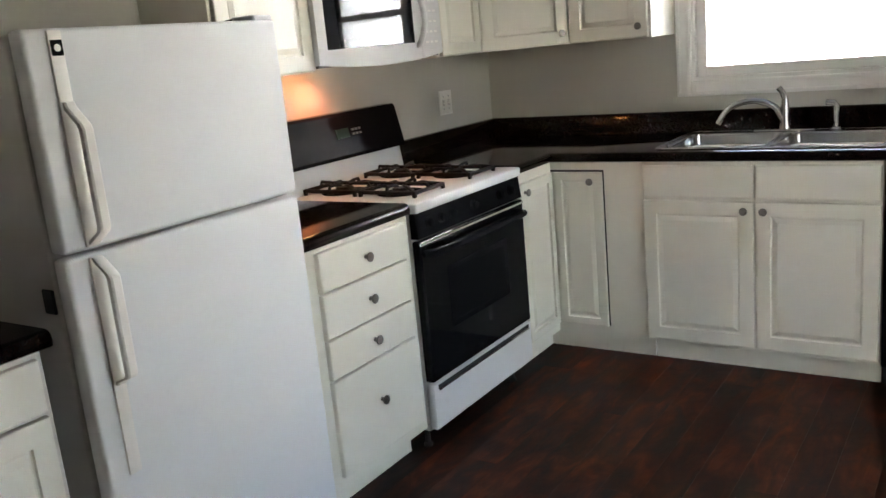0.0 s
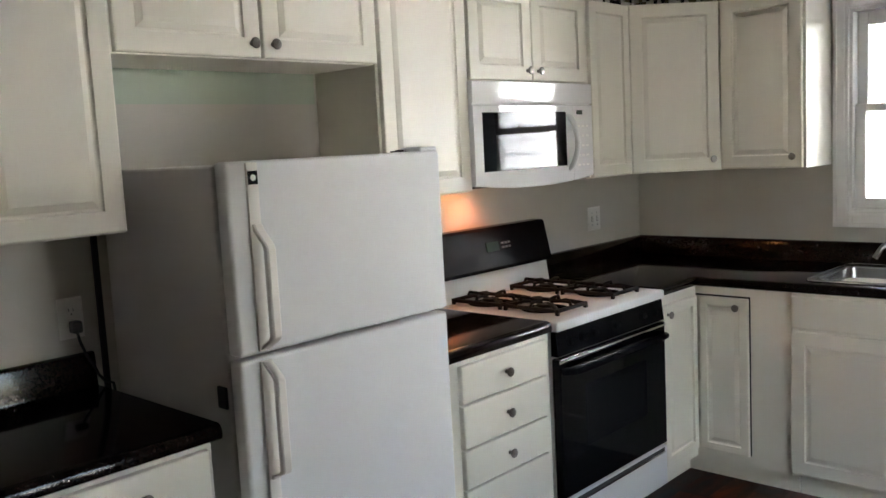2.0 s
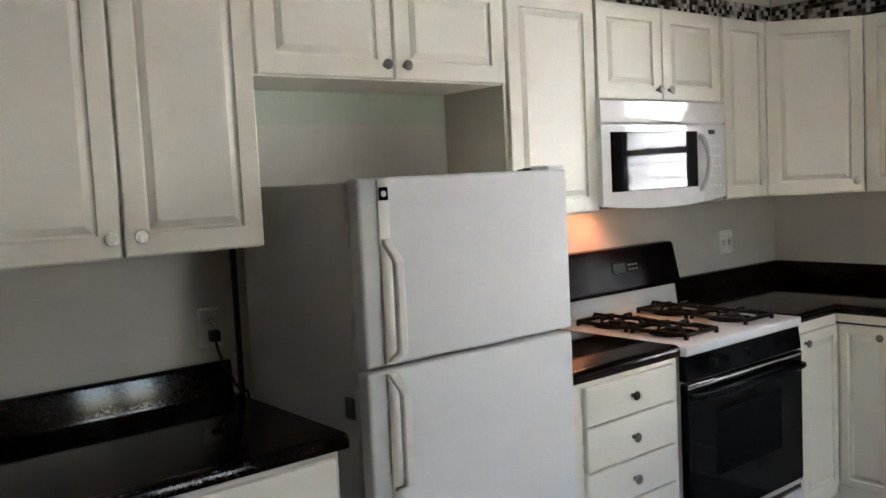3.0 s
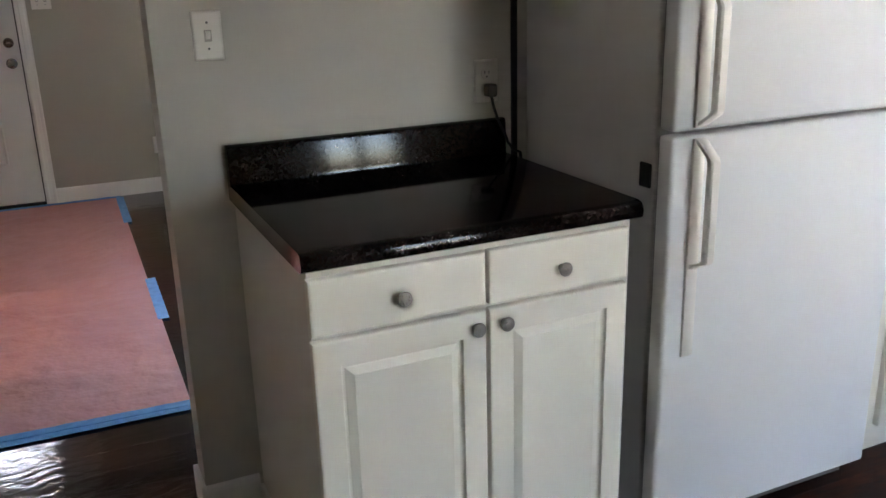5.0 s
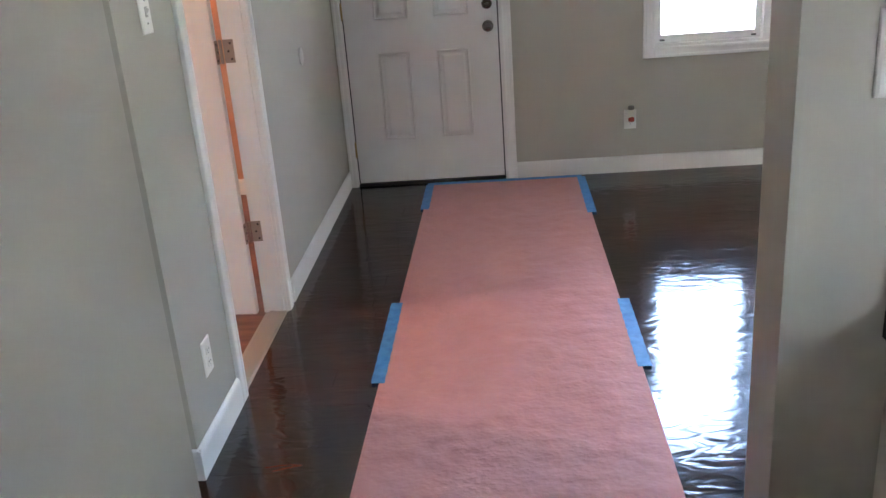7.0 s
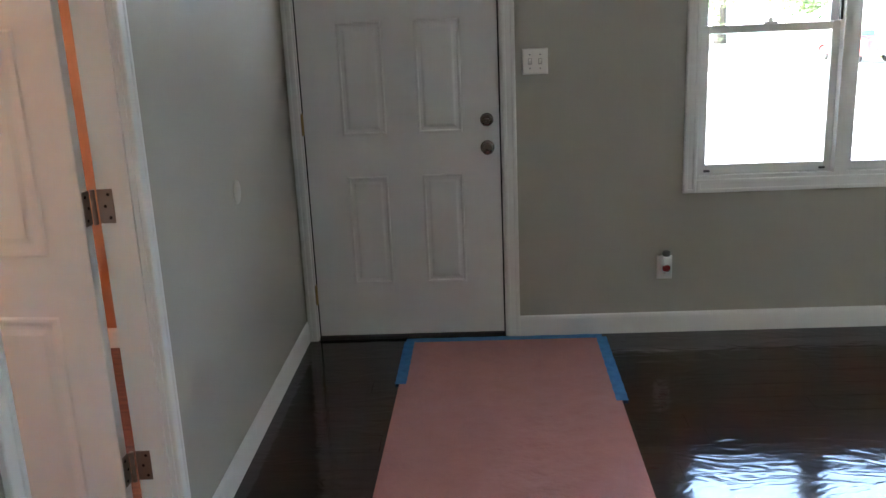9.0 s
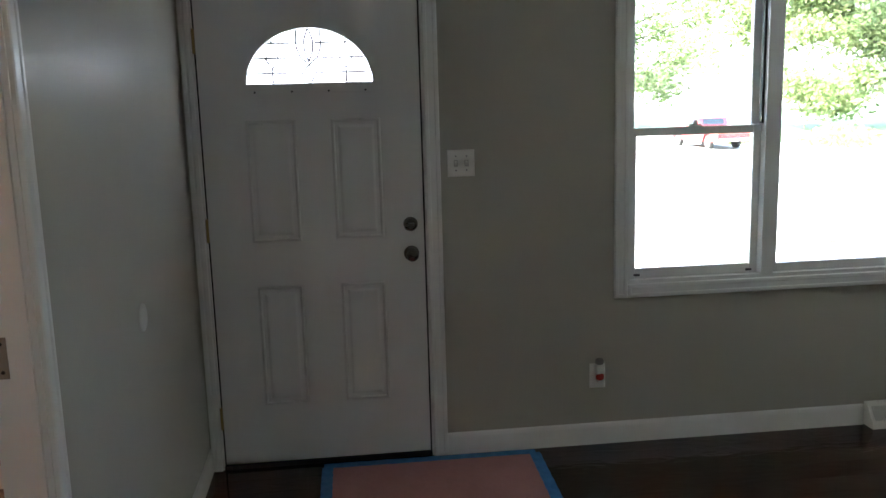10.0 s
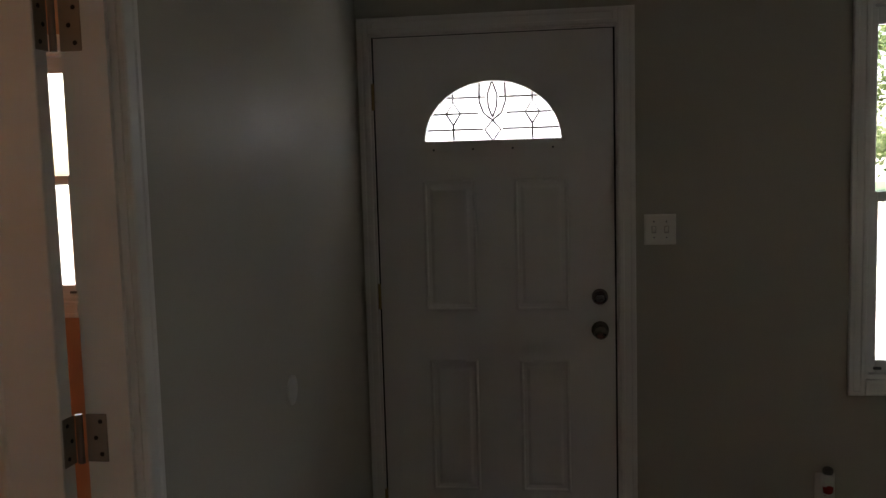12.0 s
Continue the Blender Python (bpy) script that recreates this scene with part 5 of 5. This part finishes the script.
part("grout", boxes((XW + 0.0005, XW + 0.004, 2.9, YK - 0.005, 2.150, 2.302), (XW + 0.004, -1.40, YK - 0.004, YK - 0.0005, 2.150, 2.302)), GROUT, mb)
bm = bmesh.new()
for row in range(7):
    z = 2.1515 + GAP * row
    y = 2.905
    while y < YK - 0.028:
        box(bm, XW + 0.002, XW + 0.0075, y, y + TS, z, z + TS)
        y += GAP
    x = XW + 0.010
    while x < -1.42:
        box(bm, x, x + TS, YK - 0.0075, YK - 0.002, z, z + TS)
        x += GAP
part("tiles", bm, MOSAIC, mb)["kind"] = "stuff"
bp = tagged(thing("beaded_panel", pose(0, 0, 0), "cream beaded panel strip below the ceiling", "panel"), kind="structure")
bm = bmesh.new()
y = 2.9
while y < YK - 0.03:
    box(bm, XW + 0.0005, XW + 0.006, y, y + 0.021, 2.304, CEIL - 0.001, 0.002)
    y += 0.0225
x = XW + 0.008
while x < -1.42:
    box(bm, x, x + 0.021, YK - 0.006, YK - 0.0005, 2.304, CEIL - 0.001, 0.002)
    x += 0.0225
part("beads", bm, CABINET, bp)["kind"] = "stuff"

# ---- paper runner and tape ----
runner = thing("paper_runner", pose(0, 0, 0), "pink rosin paper runner taped to the floor", "floor covering")
bm = bmesh.new()
nu, nv = 200, 56
grid = []
for i in range(nu + 1):
    u = i / nu
    left, right = Vector((-3.428, 0.464)).lerp(Vector((-6.706, 0.512)), u), Vector((-3.396, 1.376)).lerp(Vector((-6.708, 1.430)), u)
    line = []
    for k in range(nv + 1):
        v_ = k / nv
        p = left.lerp(right, v_)
        edge = min(1.0, 8 * min(v_, 1 - v_), 10 * min(u, 1 - u) + 0.0)
        h = noise.noise((p.x * 5.5, p.y * 2.2, 0.3)) * 0.5 + noise.noise((p.x * 11, p.y * 5.0, 1.7)) * 0.35 + 0.25
        crease = 1 - abs(noise.noise((p.x * 6.0 + p.y * 2.5, p.y * 3.5 - p.x * 1.2, 4.1))) * 2.2
        h += 0.5 * max(0.0, crease) ** 5
        line.append((p.x, p.y, 0.0035 + max(0.0, h) * 0.012 * edge))
    grid.append(line)
top = [[bm.verts.new(p) for p in line] for line in grid]
low = [[bm.verts.new((p[0], p[1], p[2] - 0.0012)) for p in line] for line in grid]
for i in range(nu):
    for k in range(nv):
        bm.faces.new((top[i][k], top[i + 1][k], top[i + 1][k + 1], top[i][k + 1]))
        bm.faces.new((low[i][k], low[i][k + 1], low[i + 1][k + 1], low[i + 1][k]))
for i in range(nu):
    for k in (0, nv):
        bm.faces.new((top[i][k], top[i + 1][k], low[i + 1][k], low[i][k]))
for k in range(nv):
    for i in (0, nu):
        bm.faces.new((top[i][k], top[i][k + 1], low[i][k + 1], low[i][k]))
part("sheet", bm, PAPER, runner, "", True)


def tape(p0, p1, width, z, label="strip of blue painter's tape on the floor"):
    a, b = Vector(p0), Vector(p1)
    m = Matrix.Translation((a.x, a.y, z)) @ Matrix.Rotation(math.atan2(b.y - a.y, b.x - a.x), 4, "Z")
    r = thing("tape_strip", m, label, "tape", "tape round the paper runner")
    n, length = 24, (b - a).length
    bm = bmesh.new()
    rows = []
    for i in range(n + 1):
        x = length * i / n
        w = 0.0012 * math.sin(i * 2.1 + p0[0])
        h = 0.0012 * max(0, math.sin(i * 1.3 + p0[1] * 9))
        rows.append([bm.verts.new(q) for q in ((x, -width / 2 + w, 0), (x, width / 2 + w, 0), (x, width / 2 + w, 0.0012 + h), (x, -width / 2 + w, 0.0012 + h))])
    for c, d in zip(rows, rows[1:]):
        for k in range(4):
            bm.faces.new((c[k], c[(k + 1) % 4], d[(k + 1) % 4], d[k]))
    bm.faces.new(rows[0])
    bm.faces.new(rows[-1])
    part("strip", bm, TAPE, r)


tape((-3.404, 0.350), (-3.374, 1.470), 0.048, 0.0062)
tape((-3.428, 0.620), (-3.400, 1.385), 0.040, 0.0092, "second strip of blue tape over the paper's end")
tape((-4.905, 0.476), (-4.218, 0.472), 0.048, 0.0062)
tape((-4.840, 1.410), (-4.258, 1.398), 0.048, 0.0062)
tape((-6.690, 0.516), (-6.198, 0.512), 0.048, 0.0062)
tape((-6.690, 1.434), (-5.984, 1.420), 0.048, 0.0062)
tape((-6.706, 0.500), (-6.704, 1.440), 0.045, 0.0062)

# ---- outside ----
GZ = -1.0
setting("ground", boxes((-600, 400, -500, 500, GZ - 0.3, GZ)), CONCRETE, "pale concrete road and drive reaching the horizon")


def patch(name, outline, z, material, label):
    setting(name, prism(bmesh.new(), outline, GZ - 0.1, z, "z"), material, label)


patch("lawn", [(-16.4, 7.7), (-21.8, 10.6), (-23.0, 40.0), (-15.6, 40.0)], GZ + 0.02, GRASS, "patchy sunlit front lawn")
patch("lawn_far", [(-43.0, 23.0), (-47.0, 18.0), (-90.0, 20.0), (-95.0, 90.0), (-40.0, 90.0)], GZ + 0.02, GRASS, "green lawn across the road")
patch("verge", [(-41.0, 18.6), (-40.0, 24.0), (-46.0, 26.0), (-52.0, 20.0)], GZ + 0.03, GRASS, "green verge behind the truck")


def rock(name, x, y, s, label):
    r = thing(name, pose(x, y, GZ + 0.02), label, "rock")
    bm = bmesh.new()
    bmesh.ops.create_icosphere(bm, subdivisions=3, radius=s)
    for v_ in bm.verts:
        k = 1 + 0.35 * noise.noise(v_.co * (2.2 / s))
        v_.co = Vector((v_.co.x * k, v_.co.y * k * 1.3, max(-0.02, v_.co.z * 0.6 * k)))
    part("stone", bm, STONE, r)


rock("garden_rock", -20.2, 15.3, 0.42, "pale round garden rock on the lawn")


def tree(x, y, height, crown, base, leaves, seed, label, spread=1.0):
    rnd = random.Random(seed)
    r = thing("tree", pose(x, y, GZ), label, "tree")
    bm = bmesh.new()
    trunk = [(0.0, 0.0, 0.0), (0.05, 0.02, height * 0.12), (-0.03, 0.05, height * 0.3), (0.10, 0.0, height * 0.5), (0.0, 0.1, height * 0.8)]
    tube(bm, trunk, [0.42, 0.30, 0.26, 0.18, 0.05], 12)
    ends = []
    for k in range(15):
        a, z0 = rnd.uniform(0, 6.28), height * rnd.uniform(0.22, 0.7)
        out, up = crown * rnd.uniform(0.55, 0.95), height * rnd.uniform(0.05, 0.24)
        p = [Vector((0, 0, z0)), Vector((math.cos(a) * out * 0.4, math.sin(a) * out * 0.4, z0 + up * 0.55)), Vector((math.cos(a) * out, math.sin(a) * out, z0 + up))]
        tube(bm, p, [0.12, 0.07, 0.02], 6)
        ends += [p[1], p[2], p[1].lerp(p[2], 0.5)]
    part("trunk", bm, BARK, r, "", True)
    # clumps of leaves round the limbs' ends
    verts, faces = [], []
    clumps = [(e, rnd.uniform(0.9, 1.7)) for e in ends]
    while len(clumps) < 110:
        a, b = rnd.uniform(0, 6.28), math.acos(rnd.uniform(-0.75, 1))
        k = crown * rnd.uniform(0.55, 1.0)
        clumps.append((Vector((k * math.sin(b) * math.cos(a), k * math.sin(b) * math.sin(a), base + (height - base) * 0.45 + (height - base) * 0.5 * math.cos(b))), rnd.uniform(0.8, 1.7)))
    for k in range(leaves):
        c, s = clumps[k % len(clumps)]
        d = Vector((rnd.gauss(0, 1), rnd.gauss(0, 1), rnd.gauss(0, 0.7))) * s * 0.55 * spread
        o = c + d
        q = Euler((rnd.uniform(0, 6.28), rnd.uniform(0, 6.28), rnd.uniform(0, 6.28))).to_matrix()
        w = rnd.uniform(0.10, 0.22)
        i = len(verts)
        verts += [tuple(o + q @ Vector(p)) for p in ((-w * 0.5, 0, 0), (0, -w, 0.04), (w * 0.5, 0, 0), (0, w, 0.04))]
        faces.append((i, i + 1, i + 2, i + 3))
    me = bpy.data.meshes.new("crown")
    me.from_pydata(verts, [], faces)
    me.materials.append(LEAF)
    ob = new("crown", me)
    ob.parent = r


tree(-47.6, 31.0, 16.0, 9.5, 0.4, 80000, 3, "broad green leafy tree across the road")
tree(-60.0, 16.5, 16.0, 11.5, 0.4, 40000, 5, "sparse pale green tree beyond the red truck", 1.1)
tree(-62.0, 52.0, 15.0, 8.0, 3.0, 16000, 8, "green leafy tree farther along the road")


def shrub(x, y, s, seed, label):
    rnd = random.Random(seed)
    r = thing("shrub", pose(x, y, GZ), label, "shrub")
    verts, faces = [], []
    for k in range(1400):
        a, t_ = rnd.uniform(0, 6.28), rnd.random() ** 0.5
        o = Vector((math.cos(a) * t_ * s, math.sin(a) * t_ * s * 1.3, rnd.uniform(0.02, 0.75) * s * (1.1 - t_ * 0.6)))
        q = Euler((rnd.uniform(0, 6.28), rnd.uniform(0, 6.28), rnd.uniform(0, 6.28))).to_matrix()
        w, i = rnd.uniform(0.05, 0.11), len(verts)
        verts += [tuple(o + q @ Vector(p)) for p in ((-w * 0.5, 0, 0), (0, -w, 0.02), (w * 0.5, 0, 0), (0, w, 0.02))]
        faces.append((i, i + 1, i + 2, i + 3))
    me = bpy.data.meshes.new("foliage")
    me.from_pydata(verts, [], faces)
    me.materials.append(LEAF)
    ob = new("foliage", me)
    ob.parent = r
    part("stem", tube(bmesh.new(), [(0, 0, 0), (0, 0, s * 0.5)], 0.03, 6), BARK, r)


shrub(-36.5, 20.5, 1.3, 21, "pale green low shrub at the roadside")
shrub(-39.5, 23.0, 1.1, 22, "yellow-green low shrub at the roadside")
shrub(-40.5, 18.9, 1.0, 23, "dark green shrub beside the truck")


def truck():
    r = thing("pickup_truck", pose(-39.4, 16.35, GZ, 0, 0, 186) @ Matrix.Scale(0.79, 4), "red pickup truck parked across the road", "truck")
    # local x: forward, nose at +x
    w = 0.92
    low = [(2.18, 0.45)]
    for cx in (1.72, -1.55):
        low += [(cx + 0.44 * math.cos(a), 0.40 + 0.44 * math.sin(a)) for a in (math.pi * i / 8 for i in range(9))]
    outline = [(-2.65, 0.45), (-2.65, 1.18), (-0.55, 1.20), (1.05, 1.18), (2.45, 1.02), (2.62, 0.85), (2.62, 0.45)] + low
    part("body", prism(bmesh.new(), outline, -w, w, "y"), CARRED, r, "red painted truck body")
    cab = part("cab", prism(bmesh.new(), [(-0.58, 1.19), (-0.50, 1.60), (0.45, 1.61), (1.05, 1.19)], -w + 0.09, w - 0.09, "y"), CARRED, r, "red cab")
    part("rear_window", prism(bmesh.new(), [(-0.592, 1.25), (-0.527, 1.55), (-0.517, 1.55), (-0.582, 1.25)], -0.62, 0.62, "y"), CARGLASS, cab)
    for s in (-1, 1):
        y0 = s * (w - 0.088)
        part("side_window", prism(bmesh.new(), [(-0.42, 1.24), (-0.38, 1.55), (0.40, 1.56), (0.80, 1.24)], y0, y0 + s * 0.006, "y"), CARGLASS, cab)
    part("tailgate", box(bmesh.new(), -2.672, -2.652, -w + 0.18, w - 0.18, 0.66, 1.15, 0.01), CARRED, r)
    part("rear_bumper", box(bmesh.new(), -2.80, -2.655, -w + 0.02, w - 0.02, 0.42, 0.58, 0.02), CHROME, r, "bright chrome bumper")
    part("number_plate", boxes((-2.806, -2.801, -0.16, 0.16, 0.44, 0.56)), PLATE, r)
    for s in (-1, 1):
        part("tail_light", box(bmesh.new(), -2.668, -2.651, s * 0.82 - 0.07, s * 0.82 + 0.07, 0.72, 1.10, 0.008), LENS, r)
        for cx in (1.72, -1.55):
            m = Matrix.Translation((cx, s * (w - 0.13), 0.36)) @ Matrix.Rotation(radians(90), 4, "X")
            wh = part("wheel", lathe(bmesh.new(), [(0.20, -0.11), (0.34, -0.11), (0.36, -0.08), (0.36, 0.08), (0.34, 0.11), (0.20, 0.11)], m, 24), TYRE, r, "black tyre", True)
            part("rim", lathe(bmesh.new(), [(0.21, -0.09), (0.19, -0.10), (0.06, -0.07), (0, -0.07), (0, 0.07), (0.06, 0.07), (0.19, 0.10), (0.21, 0.09)], m, 20), CHROME, wh, "", True)


truck()


def neighbour():
    y0 = YK + 5.2
    r = thing("neighbour_house", pose(0, y0, GZ), "pale sided neighbouring house", "house")
    part("wall", boxes((-9, 9, 0.02, 7.0, 0, 5.2)), SIDING, r)
    bm = bmesh.new()
    for k in range(26):
        z = 0.2 * k
        prism(bm, [(0.018, z + 0.20), (0.004, z + 0.20), (-0.014, z), (0.018, z)], -9, 9, "x")
    part("siding", bm, SIDING, r)["kind"] = "stuff"
    part("roof", prism(bmesh.new(), [(-0.5, 5.15), (3.5, 7.6), (7.5, 5.15), (7.5, 5.3), (3.5, 7.78), (-0.5, 5.3)], -9.4, 9.4, "x"), ROOFING, r)


neighbour()

# ---- floor boards, along y ----
fl = tagged(thing("floor", pose(0, 0, 0), "dark reddish-brown hand-scraped hardwood floor, glossy", "floor"), kind="structure")
board_meshes = {}


def board(x, y0, y1, w, wood):
    key = (round(y1 - y0, 3), round(w, 3), wood.name)
    if key not in board_meshes:
        ln, g, c = key[0], 0.0003, 0.0005
        bm = bmesh.new()
        loops = [[bm.verts.new(p) for p in ((-w / 2 + i, i, z), (w / 2 - i, i, z), (w / 2 - i, ln - i, z), (-w / 2 + i, ln - i, z))] for i, z in ((g, -0.011), (g, -0.0004), (c, 0.0))]
        for a, b in zip(loops, loops[1:]):
            for i in range(4):
                bm.faces.new((a[i], a[(i + 1) % 4], b[(i + 1) % 4], b[i]))
        bm.faces.new(loops[-1])
        me = bpy.data.meshes.new("floor_board")
        bm.to_mesh(me)
        bm.free()
        me.materials.append(wood)
        board_meshes[key] = me
    ob = new("floor_board", board_meshes[key])
    ob.location = (x, y0, 0)
    ob.parent = fl


rnd = random.Random(12)
W = 0.127
x = XF + W / 2 + 0.001
while x < XE:
    y_start = (YL if x < XH else -1.40) if x < XP + 0.05 else YB
    y_end = YK
    y = y_start - rnd.uniform(0.0, 1.2)
    while y < y_end:
        ln = rnd.choice((1.2, 1.5, 1.8, 2.1))
        a, b = max(y, y_start), min(y + ln, y_end)
        if b - a > 0.02:
            board(x, round(a, 3), round(b, 3), W, FLOORWOOD if x < XW else SATINWOOD)
        y += ln
    x += W
